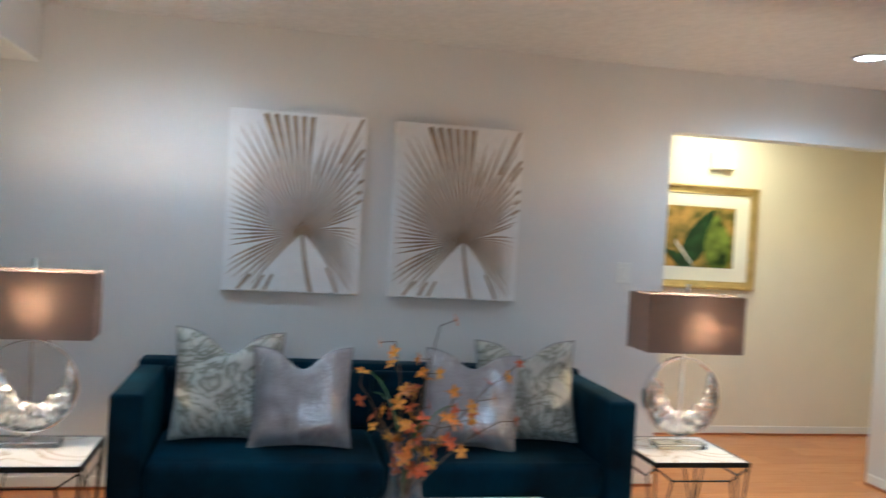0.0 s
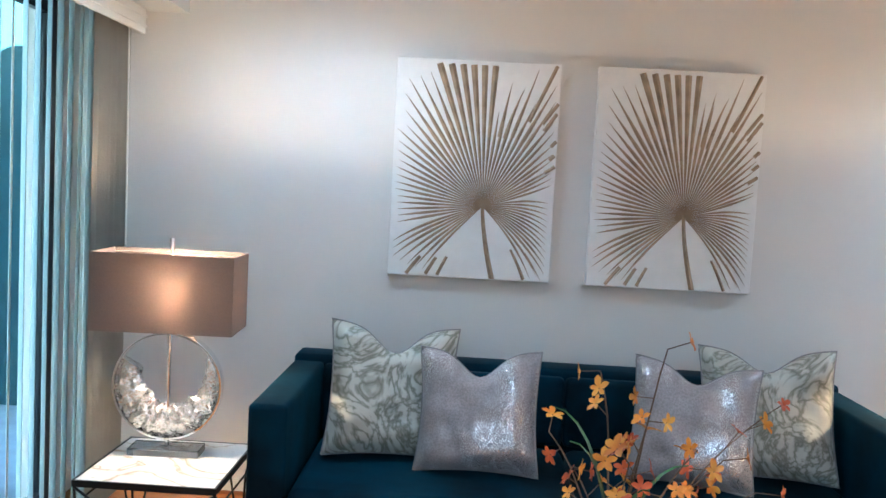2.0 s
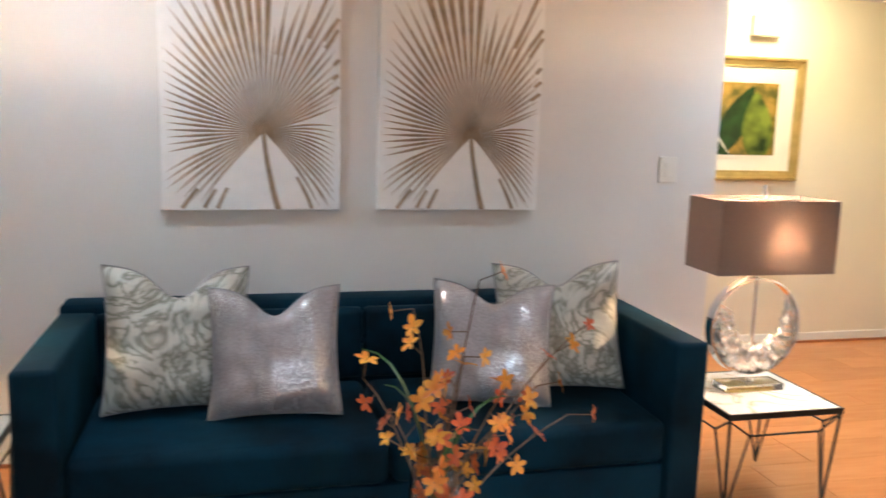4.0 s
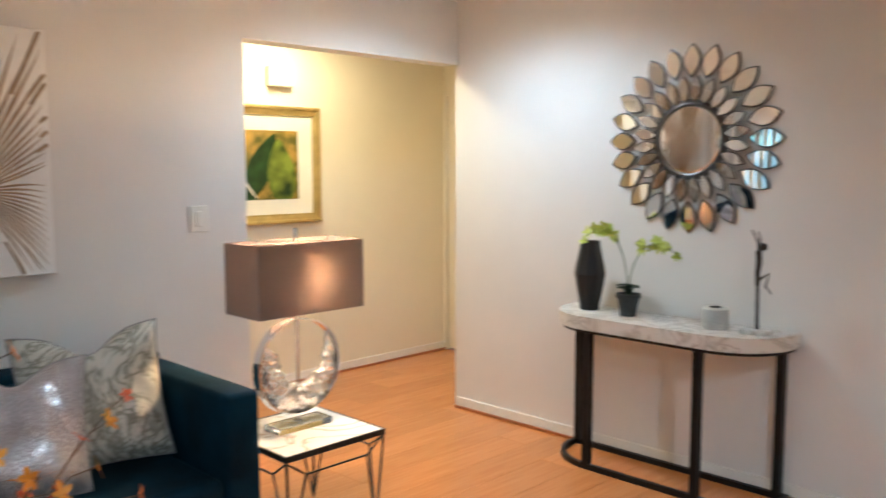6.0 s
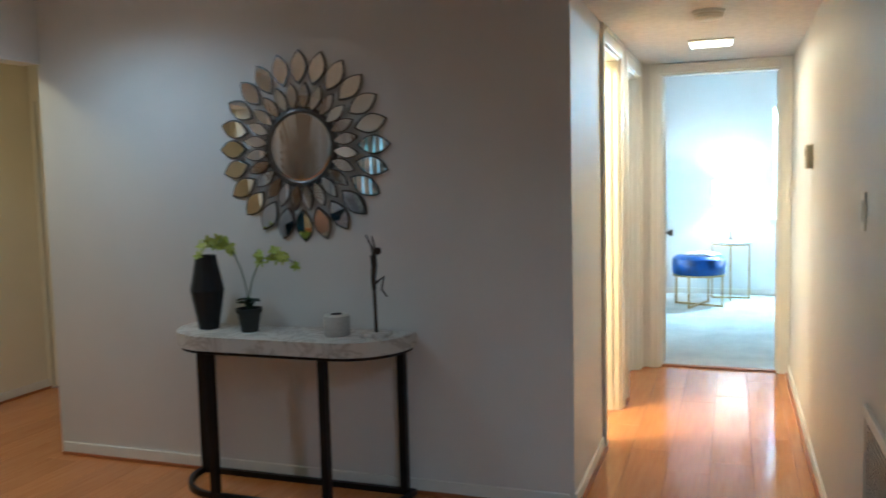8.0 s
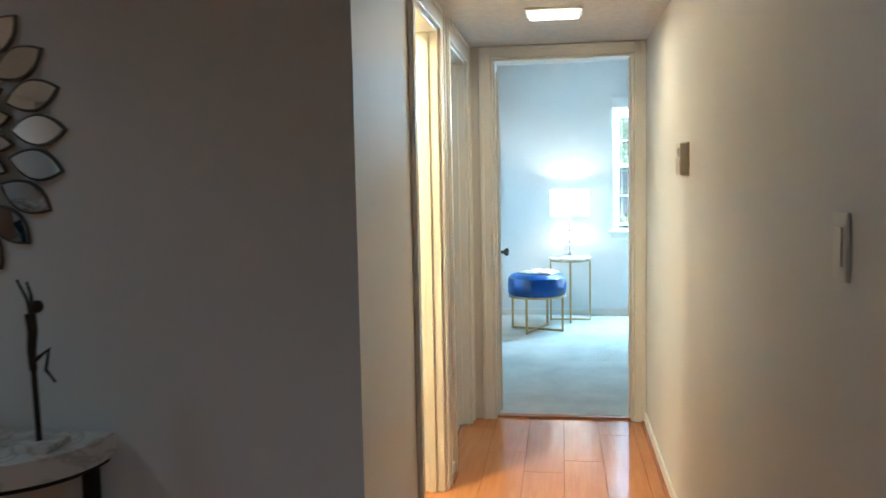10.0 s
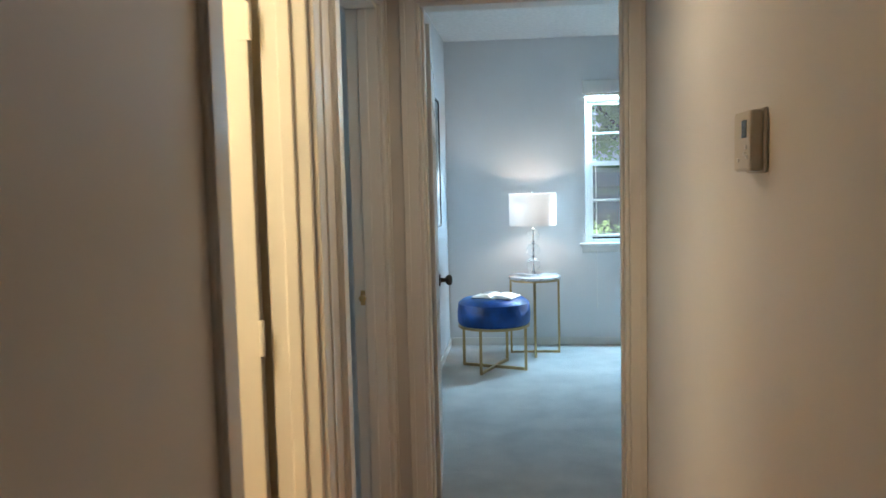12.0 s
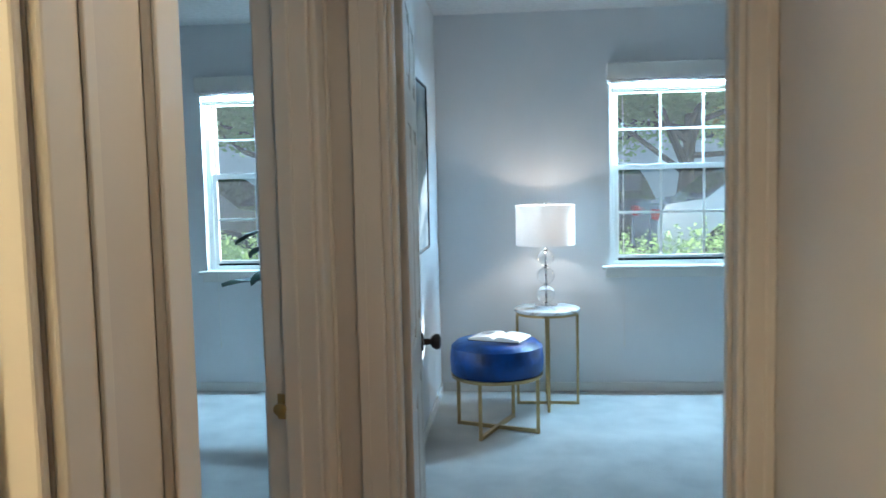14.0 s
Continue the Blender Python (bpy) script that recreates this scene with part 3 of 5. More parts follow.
def pillow(material, at, size, rz, tilt, lean, label, seed, chop=0.10):
    """A plump square cushion with pinched corners and a chop in its top edge."""
    root = thing("throw_pillow", at, label, "pillow", "pillows on the sofa")
    root.matrix_world = pose(*at, 0, 0, rz) @ pose(0, 0, 0, tilt, lean, 0)
    rnd = random.Random(seed)
    n = 22
    off = Vector((rnd.random() * 9, rnd.random() * 9, rnd.random() * 9))
    bm = bm_new()
    sheets = []
    edge = []
    for s in (-1, 1):
        g = []
        for i in range(n + 1):
            row = []
            for j in range(n + 1):
                u, v = 2 * i / n - 1, 2 * j / n - 1
                pinch = 1 - 0.07 * (1 - u * u) * (v * v)
                pinch2 = 1 - 0.08 * (1 - v * v) * (u * u)
                x, z = u * size / 2 * pinch2, v * size / 2 * pinch
                th = 0.085 * ((1 - u ** 4) * (1 - v ** 4)) ** 0.55
                wr = noise.noise(Vector((u * 2.4, v * 2.4, s)) + off) * 0.018 + noise.noise(Vector((u * 6, v * 5, s)) + off) * 0.009
                z -= chop * math.exp(-(u / 0.38) ** 2) * max(0, v) ** 2
                y = s * (th + wr * min(1, th / 0.03))
                crease = math.exp(-((abs(u) - (0.55 - 0.5 * v)) / 0.12) ** 2) * max(0, v) * 0.012
                row.append(bm.verts.new((x, y - s * crease * min(1, th / 0.04), z + size / 2)))
            g.append(row)
        for i in range(n):
            for j in range(n):
                bm.faces.new((g[i][j], g[i + 1][j], g[i + 1][j + 1], g[i][j + 1]))
        sheets.append(g)
        if s == 1:
            loop = [g[i][0] for i in range(n)] + [g[n][j] for j in range(n)] + [g[n - i][n] for i in range(n)] + [g[0][n - j] for j in range(n)]
            edge = [v.co.copy() for v in loop]
    bmesh.ops.remove_doubles(bm, verts=bm.verts, dist=0.0005)
    part("cover", bm, material, root, smooth=True)
    bm = bm_new()
    tube(bm, edge + edge[:1], 0.004, 6, False)
    part("piping", bm, M["piping"], root, "grey corded edge", True)
    return root


SEAT = 0.385
pillow(M["marble_cloth"], (-0.20, 3.66, SEAT), 0.50, 14, -17, 4, "sage and white marbled cushion with a corded edge", 1)
pillow(M["silver_cloth"], (0.12, 3.54, SEAT), 0.445, -4, -16, -1, "shimmering silver cushion leaning on a marbled one", 2, 0.09)
pillow(M["silver_cloth"], (0.87, 3.54, SEAT), 0.445, -12, -16, 2, "shimmering silver cushion behind orange blossoms", 3, 0.07)
pillow(M["marble_cloth"], (1.19, 3.66, SEAT), 0.49, -14, -16, -3, "sage and white marbled cushion against the sofa arm", 4, 0.08)


def side_table(cx, cy):
    root = thing("side_table", (cx, cy, 0), "white marble side table with thin black metal legs", "side table", "tables beside the sofa")
    h, w, d = 0.395, 0.235, 0.235
    bm = bm_new()
    box(bm, -w + 0.008, w - 0.008, -d + 0.008, d - 0.008, h - 0.014, h - 0.001, bevel=0.001)
    part("marble_top", bm, M["marble"], root, "white marble with brown veins")
    bm = bm_new()
    for a in ((-w, -w + 0.008, -d, d), (w - 0.008, w, -d, d), (-w + 0.008, w - 0.008, -d, -d + 0.008), (-w + 0.008, w - 0.008, d - 0.008, d)):
        box(bm, *a, h - 0.022, h)
    part("top_frame", bm, M["black"], root)
    for sx in (-1, 1):
        for sy in (-1, 1):
            bm = bm_new()
            c = (sx * (w - 0.006), sy * (d - 0.006))
            foot = (sx * (w - 0.030), sy * (d - 0.030), 0.0)
            tube(bm, [(c[0], c[1], h - 0.02), foot], 0.005, 8)
            for ox, oy in ((0.085, 0), (0, 0.085)):
                tube(bm, [(c[0] - sx * ox, c[1] - sy * oy, h - 0.085), foot], 0.004, 6)
                tube(bm, [(c[0] - sx * ox, c[1] - sy * oy, h - 0.085), (c[0], c[1], h - 0.025)], 0.004, 6)
            part("hairpin_leg", bm, M["black"], root)
    for s in (-1, 1):
        bm = bm_new()
        tube(bm, [(-w + 0.09, s * (d - 0.006), h - 0.085), (w - 0.09, s * (d - 0.006), h - 0.085)], 0.004, 6)
        part("cross_bar", bm, M["black"], root)
        bm = bm_new()
        tube(bm, [(s * (w - 0.006), -d + 0.09, h - 0.085), (s * (w - 0.006), d - 0.09, h - 0.085)], 0.004, 6)
        part("cross_bar", bm, M["black"], root)
    return root


side_table(-0.945, 3.455)
side_table(1.91, 3.51)


def table_lamp(at, rz, lift=0.0):
    """A box-shaded lamp whose foot is a clear ring holding a silver crescent."""
    root = thing("table_lamp", at, "lit table lamp with taupe box shade and silver ring base", "lamp", "lamps beside the sofa", rz)
    bm = bm_new()
    box(bm, -0.125, 0.125, -0.05, 0.05, 0.001, 0.028, bevel=0.002)
    part("acrylic_base", bm, M["acrylic"], root, "clear acrylic block")
    bm = bm_new()
    lathe(bm, [(0.02, 0.029), (0.02, 0.034), (0.009, 0.036), (0.009, 0.058)], 20)
    part("neck", bm, M["chrome"], root, "chrome collar", True)
    R, C = 0.192, 0.247
    n = 96
    bm = bm_new()
    q = []
    for k in range(n):
        a = 2 * math.pi * k / n
        q.append([bm.verts.new((r * math.cos(a), y, C + r * math.sin(a))) for r, y in ((R, -0.022), (R, 0.022), (R - 0.007, 0.022), (R - 0.007, -0.022))])
    for k in range(n):
        for j in range(4):
            bm.faces.new((q[k][j], q[(k + 1) % n][j], q[(k + 1) % n][(j + 1) % 4], q[k][(j + 1) % 4]))
    part("ring", bm, M["chrome"], root, "polished chrome ring", True)
    bm = bm_new()
    rows = []
    steps, around = 90, 22
    for i in range(steps + 1):
        f = i / steps
        a = radians(148 + f * 250)
        fat = math.sin(math.pi * min(1, 0.06 + f * 0.94) ** 0.8) ** 0.6
        rc = R - 0.014 - 0.054 * fat
        row = []
        for j in range(around):
            b = 2 * math.pi * j / around
            p = Vector((rc * math.cos(a), 0, C + rc * math.sin(a)))
            w = 0.054 * fat + 0.005
            d = Vector((math.cos(a), 0, math.sin(a))) * math.cos(b) * w + Vector((0, 1, 0)) * math.sin(b) * 0.034 * (0.3 + 0.7 * fat)
            g = p + d
            k = 1 + 0.40 * noise.noise(g * 42) + 0.22 * noise.noise(g * 95)
            row.append(bm.verts.new(p + d * k))
        rows.append(row)
    for r0, r1 in zip(rows, rows[1:]):
        for j in range(around):
            bm.faces.new((r0[j], r0[(j + 1) % around], r1[(j + 1) % around], r1[j]))
    bm.faces.new(rows[0]), bm.faces.new(rows[-1])
    part("crescent", bm, M["silver"], root, "rough silver crescent", True)
    bm = bm_new()
    tube(bm, [(0, 0, 0.13), (0, 0, 0.745 + lift)], 0.006, 12)
    part("rod", bm, M["chrome"], root, "chrome rod", True)
    bm = bm_new()
    tube(bm, [(0, 0, 0.735 + lift), (0, 0, 0.772 + lift)], 0.009, 12)
    part("finial", bm, M["chrome"], root, "chrome finial", True)
    z0, z1, hx, hy, t = 0.452 + lift, 0.722 + lift, 0.243, 0.115, 0.003
    for a in ((-hx, hx, -hy, -hy + t), (-hx, hx, hy - t, hy), (-hx, -hx + t, -hy + t, hy - t), (hx - t, hx, -hy + t, hy - t)):
        bm = bm_new()
        box(bm, *a, z0, z1)
        part("shade_panel", bm, M["shade"], root, "taupe fabric shade panel")
    bm = bm_new()
    bar(bm, (-hx + 0.004, 0, z1 - 0.006), (hx - 0.004, 0, z1 - 0.006), 0.003, 0.003)
    part("shade_wire", bm, M["chrome"], root)
    bm = bm_new()
    lathe(bm, [(0.012, -0.05), (0.018, -0.03), (0.028, 0), (0.022, 0.022), (0.008, 0.032)], 16, (0.03, 0, 0.60))
    ob = part("bulb", bm, M["bulb"], root, "lit warm bulb", True)
    ob.visible_shadow = False
    p = root.matrix_world @ Vector((0.03, -0.045, 0.60))
    lamp("lamp_glow", "POINT", p, 1.05, (1.0, 0.60, 0.32), size=0.03)
    return root


table_lamp((-0.985, 3.53, 0.395), 3)
table_lamp((1.918, 3.535, 0.395), 0, 0.018)


def palm_canvas(x0, x1, seed):
    """A white canvas with a fan palm leaf in raised bronze lines."""
    cx, w, h = (x0 + x1) / 2, x1 - x0, 0.915
    root = thing("palm_canvas", (cx, SW, 1.015), "white canvas with a raised bronze fan palm leaf", "wall art", "palm canvases above the sofa")
    bm = bm_new()
    box(bm, -w / 2, w / 2, -0.04, -0.001, 0, h, bevel=0.003)
    part("canvas", bm, M["canvas"], root, "stretched white canvas")
    apex = Vector((0.046, 0.308))
    rnd = random.Random(seed)

    def frond(a, length, w0, curl=0.0, start=0.0):
        pts = []
        d = Vector((math.cos(a), math.sin(a)))
        for i in range(33):
            f = start + (1 - start) * i / 32
            p = apex + d * length * f + Vector((0, -1)) * curl * f ** 3
            if not (-w / 2 + 0.006 < p.x < w / 2 - 0.004 and 0.006 < p.y < h - 0.004):
                break
            pts.append((p, f))
        if len(pts) < 3:
            return
        bm = bm_new()
        rows = []
        fl = pts[-1][1]
        cut = fl < 0.98
        for i, (p, f) in enumerate(pts):
            nx = pts[min(i + 1, len(pts) - 1)][0] - pts[max(i - 1, 0)][0]
            nrm = Vector((-nx.y, nx.x)).normalized()
            ww = min(w0, 0.0005 + 0.0225 * f * length) * (1 if cut else max(0.08, min(1, (1.02 - f) / 0.38)))
            rows.append([bm.verts.new((p.x - nrm.x * ww, -0.0405, p.y - nrm.y * ww)), bm.verts.new((p.x, -0.0405 - 0.6 * ww - 0.001, p.y)), bm.verts.new((p.x + nrm.x * ww, -0.0405, p.y + nrm.y * ww))])
        for r0, r1 in zip(rows, rows[1:]):
            for j in range(2):
                bm.faces.new((r0[j], r0[j + 1], r1[j + 1], r1[j]))
        part("frond", bm, M["gold_leaf"], root)

    def reach(a):
        """Distance from the apex to the canvas border along the direction a."""
        c, q = math.cos(a), math.sin(a)
        gx = ((w / 2 - 0.008 if c > 0 else w / 2 - 0.010) - (apex.x if c > 0 else -apex.x)) / max(1e-6, abs(c))
        gy = ((h - apex.y - 0.005) if q > 0 else apex.y - 0.01) / max(1e-6, abs(q))
        return min(gx, gy)

    n = 62
    for i in range(n):
        deg = -44 + 268 * i / (n - 1)
        a = radians(deg)
        room = reach(a)
        width, curl = 0.0082, 0.0
        if 84 < deg < 112:                      # the solid upright tuft, cut by the top edge
            length, width = room * 1.2, 0.0135
        elif deg >= 112:
            length = room * rnd.uniform(0.94, 0.985) * (0.93 if deg < 140 else 1.0)
            if deg > 196:
                length, curl = min(room * 0.97, 0.46 - 0.0045 * (deg - 196)), 0.045
        elif deg > 62:
            length, width = 0.40 + 0.10 * rnd.random(), 0.0085
        elif deg > 14:
            length = min(room * 0.97, 0.36 + 0.0035 * deg + 0.05 * rnd.random())
            curl = -0.02 * rnd.random()
        else:
            length, curl = min(room * 0.95, 0.30 + 0.004 * (deg + 44)), 0.035 + 0.05 * (14 - deg) / 58
        frond(a, length, width, curl)
    for a, st, ln, cu in ((76, 0.50, 0.62, 0.10), (70, 0.52, 0.60, -0.02), (64, 0.60, 0.66, -0.03), (58, 0.62, 0.70, 0.05), (53, 0.60, 0.66, -0.05),
                          (47, 0.68, 0.62, 0.04), (43, 0.66, 0.56, -0.04), (36, 0.66, 0.50, -0.05), (30, 0.66, 0.44, -0.03), (80, 0.55, 0.55, 0.02),
                          (216, 0.74, 0.42, 0.10), (226, 0.70, 0.38, 0.10), (234, 0.70, 0.34, 0.08), (-50, 0.66, 0.30, 0.08), (-40, 0.72, 0.34, 0.08)):
        frond(radians(a), ln, 0.0075, cu, st)
    bm = bm_new()
    rows = []
    for i in range(9):
        f = i / 8
        p = Vector((apex.x + 0.055 * f ** 1.5, apex.y * (1 - f) + 0.004 * f))
        ww = 0.007 + 0.005 * f
        rows.append([bm.verts.new((p.x - ww, -0.0405, p.y)), bm.verts.new((p.x, -0.047, p.y)), bm.verts.new((p.x + ww, -0.0405, p.y))])
    for r0, r1 in zip(rows, rows[1:]):
        for j in range(2):
            bm.faces.new((r0[j], r0[j + 1], r1[j + 1], r1[j]))
    part("palm_stalk", bm, M["gold_leaf"], root, "tan raised stalk")
    return root


palm_canvas(-0.285, 0.40, 5)
palm_canvas(0.556, 1.245, 6)


def wall_plate(name, at, rz, rockers, label, w=0.07):
    """A wall plate on a wall; local -y is the way it faces."""
    root = thing(name, at, label, "switch" if rockers else "outlet", rz=rz)
    bm = bm_new()
    box(bm, -w / 2, w / 2, -0.007, -0.0005, -0.058, 0.058, bevel=0.003)
    part("plate", bm, M["plastic"], root)
    for k in range(rockers):
        bm = bm_new()
        x = (k - (rockers - 1) / 2) * 0.046
        box(bm, x - 0.016, x + 0.016, -0.011, -0.007, -0.033, 0.033, bevel=0.002)
        part("rocker", bm, M["plastic"], root)
    if not rockers:
        for z in (-0.02, 0.02):
            for x in (-0.006, 0.006):
                bm = bm_new()
                box(bm, x - 0.0012, x + 0.0012, -0.008, -0.0071, z - 0.004, z + 0.005)
                part("slot", bm, M["slot"], root)
    return root


wall_plate("light_switch", (1.876, SW, 1.194), 0, 1, "white rocker light switch on the sofa wall", 0.088)
wall_plate("hall_switch", (2.93, HR, 1.265), 180, 1, "white rocker switch on the hallway wall")
wall_plate("wall_outlet", (CW, 2.90, 0.44), 90, 0, "white wall outlet below the console")
wall_plate("wall_outlet", (9.81, 1.29, 0.44), 90, 0, "white wall outlet beside the stool")


def downlight(x, y):
    root = thing("recessed_light", (x, y, LC), "lit round recessed ceiling light", "ceiling light", "recessed lights")
    bm = bm_new()
    lathe(bm, [(0.085, -0.001), (0.085, -0.006), (0.062, -0.008), (0.060, -0.003)], 32)
    part("trim_ring", bm, M["plastic"], root, smooth=True)
    bm = bm_new()
    lathe(bm, [(0.059, -0.002), (0.059, -0.005), (0.02, -0.006)], 24)
    part("lens", bm, M["led_cool"], root, "glowing white lens")


# Includes fixtures for the two added fill lights.
for dx, dy, watts in DOWNLIGHTS:
    downlight(dx, dy)


def vertical_blinds():
    root = thing("vertical_blinds", (-1.43, 0, 0), "grey-beige vertical blinds hung from a white valance", "blinds")
    bm = bm_new()
    box(bm, 0.075, 0.09, -1.0, 4.13, 1.965, 2.068, bevel=0.003)
    box(bm, 0.09, 0.096, -1.0, 4.13, 1.99, 2.0, bevel=0.002)
    box(bm, 0.09, 0.096, -1.0, 4.13, 2.03, 2.04, bevel=0.002)
    box(bm, -0.06, 0.075, 4.118, 4.13, 1.965, 2.068)
    part("valance", bm, M["trim"], root, "white moulded valance")
    bm = bm_new()
    box(bm, -0.02, 0.02, -1.0, 4.11, 2.02, 2.06)
    part("head_rail", bm, M["plastic"], root)
    rnd = random.Random(3)
    ys = [4.09 - 0.017 * k for k in range(14)] + [3.83 - 0.078 * k for k in range(60)]
    for k, y in enumerate(ys):
        bm = bm_new()
        ang = radians(4 + rnd.uniform(-3, 3)) if k < 14 else radians(-54 + rnd.uniform(-6, 6))
        c, s = math.cos(ang), math.sin(ang)
        cols = []
        for i in range(4):
            u = (i / 3 - 0.5) * 0.088
            bow = 0.006 * (1 - (2 * i / 3 - 1) ** 2)
            cols.append((u * c - bow * s, y + u * s + bow * c))
        rows = [[bm.verts.new((x, yy, z)) for x, yy in cols] for z in (0.03, 2.015)]
        rows2 = [[bm.verts.new((x - 0.0008 * s, yy + 0.0012, z)) for x, yy in cols] for z in (0.03, 2.015)]
        for a, b in ((rows[0], rows[1]), (rows2[0], rows2[1])):
            for i in range(3):
                bm.faces.new((a[i], a[i + 1], b[i + 1], b[i]))
        part("vane", bm, M["blind"], root)
    bm = bm_new()
    tube(bm, [(0.05, 4.06, 2.0), (0.055, 4.065, 0.95)], 0.004, 6)
    tube(bm, [(0.055, 4.065, 0.95), (0.055, 4.065, 0.86)], 0.008, 8)
    part("wand", bm, M["plastic"], root, "clear tilt wand")


vertical_blinds()


def patio_door():
    root = thing("patio_door", (-1.68, 0, 0), "dark framed sliding glass patio door behind blinds", "door")
    root["kind"] = "structure"
    for y0, y1 in ((-0.9, 1.55), (1.5, 3.95)):
        bm = bm_new()
        for b in ((y0, y0 + 0.06, 0, 2.05), (y1 - 0.06, y1, 0, 2.05), (y0 + 0.06, y1 - 0.06, 0, 0.07), (y0 + 0.06, y1 - 0.06, 1.99, 2.05)):
            box(bm, -0.02 if y0 < 0 else 0.022, 0.018 if y0 < 0 else 0.056, *b)
        part("sash", bm, M["dark_frame"], root, "dark aluminium sash")
        bm = bm_new()
        box(bm, 0.0 if y0 < 0 else 0.037, 0.005 if y0 < 0 else 0.042, y0 + 0.06, y1 - 0.06, 0.07, 1.99)
        part("pane", bm, M["glass"], root, "clear glass pane").visible_shadow = False


patio_door()
# Added backdrop beyond the blinds, tall enough to hide the sky.
structure("patio_backdrop", [(-3.9, -3.8, -4, 7, -0.1, 5.0), (-3.8, -1.76, 5.4, 5.5, -0.1, 5.0)], M["patio"], "added blue-green backdrop wall for the shaded outdoors", "wall")
# Unseen roof, added to keep skylight off the backdrop.
structure("patio_shade_roof", [(-3.8, -1.76, -1.2, 5.4, 2.75, 2.9)], M["patio"], "unseen roof added to darken the patio", "roof")
structure("patio_floor", [(-3.8, -1.75, -4, 5.4, -0.12, -0.03)], M["concrete"], "grey concrete patio floor", "patio")


def bloom(root, at, out, size, material, seed):
    rnd = random.Random(seed)
    bm = bm_new()
    out = Vector(out).normalized()
    a = out.cross(Vector((0.3, 0.2, 1))).normalized()
    b = out.cross(a)
    hub = bm.verts.new(Vector(at) - out * size * 0.05)
    for k in range(5):
        t = 2 * math.pi * k / 5 + rnd.uniform(-0.2, 0.2)
        side = math.cos(t) * a + math.sin(t) * b
        across = -math.sin(t) * a + math.cos(t) * b
        L = size * rnd.uniform(0.8, 1.15)
        rows = []
        for f, w in ((0.16, 0.13), (0.45, 0.24), (0.75, 0.22), (1.0, 0.02)):
            p = Vector(at) + side * L * (f * 0.9) + out * L * (0.55 * f - 0.35 * f * f)
            rows.append([bm.verts.new(p - across * L * w), bm.verts.new(p - out * L * 0.06), bm.verts.new(p + across * L * w)])
        for j in range(2):
            bm.faces.new((hub, rows[0][j], rows[0][j + 1]))
        for r0, r1 in zip(rows, rows[1:]):
            for j in range(2):
                bm.faces.new((r0[j], r0[j + 1], r1[j + 1], r1[j]))
    part("bloom", bm, material, root, smooth=True)


def blossom_vase(at):
    """Orange silk blossoms on thin brown branches in a small clear vase."""
    root = thing("flower_arrangement", at, "orange and red blossoms on brown branches in a clear vase", "flowers")
    bm = bm_new()
    lathe(bm, [(0.055, 0.0), (0.06, 0.02), (0.055, 0.16), (0.05, 0.25), (0.046, 0.25), (0.05, 0.16), (0.053, 0.02), (0.02, 0.012)], 28)
    part("vase", bm, M["acrylic"], root, "clear glass vase", True)
    rnd = random.Random(11)
    tips = [((-0.16, -0.02, 0.42), 5), ((-0.05, 0.02, 0.55), 6), ((0.10, 0.05, 0.60), 4), ((0.16, -0.02, 0.40), 5), ((0.38, 0.18, 0.44), 6), ((0.00, -0.08, 0.38), 5), ((0.09, -0.10, 0.33), 5), ((-0.09, 0.05, 0.32), 4), ((0.05, -0.03, 0.46), 5), ((0.24, 0.05, 0.36), 5), ((-0.02, -0.03, 0.28), 4), ((0.30, 0.02, 0.30), 3)]
    for k, (tip, nb) in enumerate(tips):
        tip = Vector(tip)
        mid = Vector((tip.x * 0.25, tip.y * 0.25, tip.z * 0.62))
        pts = []
        for i in range(10):
            f = i / 9
            p = (1 - f) ** 2 * Vector((0, 0, 0.03)) + 2 * f * (1 - f) * mid + f * f * tip
            pts.append(p + Vector((math.sin(f * 9 + k), math.cos(f * 8 + k), 0)) * 0.004)
        bm = bm_new()
        tube(bm, pts, 0.0034, 6, True, 0.0016)
        nb += 1
        for i in range(nb):
            f = 0.55 + 0.45 * i / max(1, nb - 1)
            p = pts[min(9, int(f * 9))]
            d = Vector((rnd.uniform(-1, 1), rnd.uniform(-1, 0.4), rnd.uniform(-0.2, 0.9))).normalized()
            q = p + d * rnd.uniform(0.02, 0.055)
            tube(bm, [p, q], 0.0014, 5)
            bloom(root, q, d, rnd.uniform(0.022, 0.034), M["orange"] if rnd.random() < 0.62 else M["red_petal"], k * 10 + i)
        part("branch", bm, M["stem"], root, "thin brown branch", True)
    for k, (a, L, h) in enumerate(((2.6, 0.17, 0.40), (2.9, 0.11, 0.34), (0.2, 0.16, 0.30), (5.2, 0.10, 0.28))):
        bm = bm_new()
        rows = []
        for i in range(9):
            f = i / 8
            p = Vector((math.cos(a) * L * f ** 1.7, math.sin(a) * L * f ** 1.7, 0.05 + h * math.sin(f * 1.6)))
            w = 0.011 * (1 - f) ** 0.6 + 0.001
            s = Vector((-math.sin(a), math.cos(a), 0)) * w
            rows.append([bm.verts.new(p - s), bm.verts.new(p + Vector((0, 0, -0.003))), bm.verts.new(p + s)])
        for r0, r1 in zip(rows, rows[1:]):
            for j in range(2):
                bm.faces.new((r0[j], r0[j + 1], r1[j + 1], r1[j]))
        part("blade_leaf", bm, M["green_leaf"], root, "long green blade leaf", True)


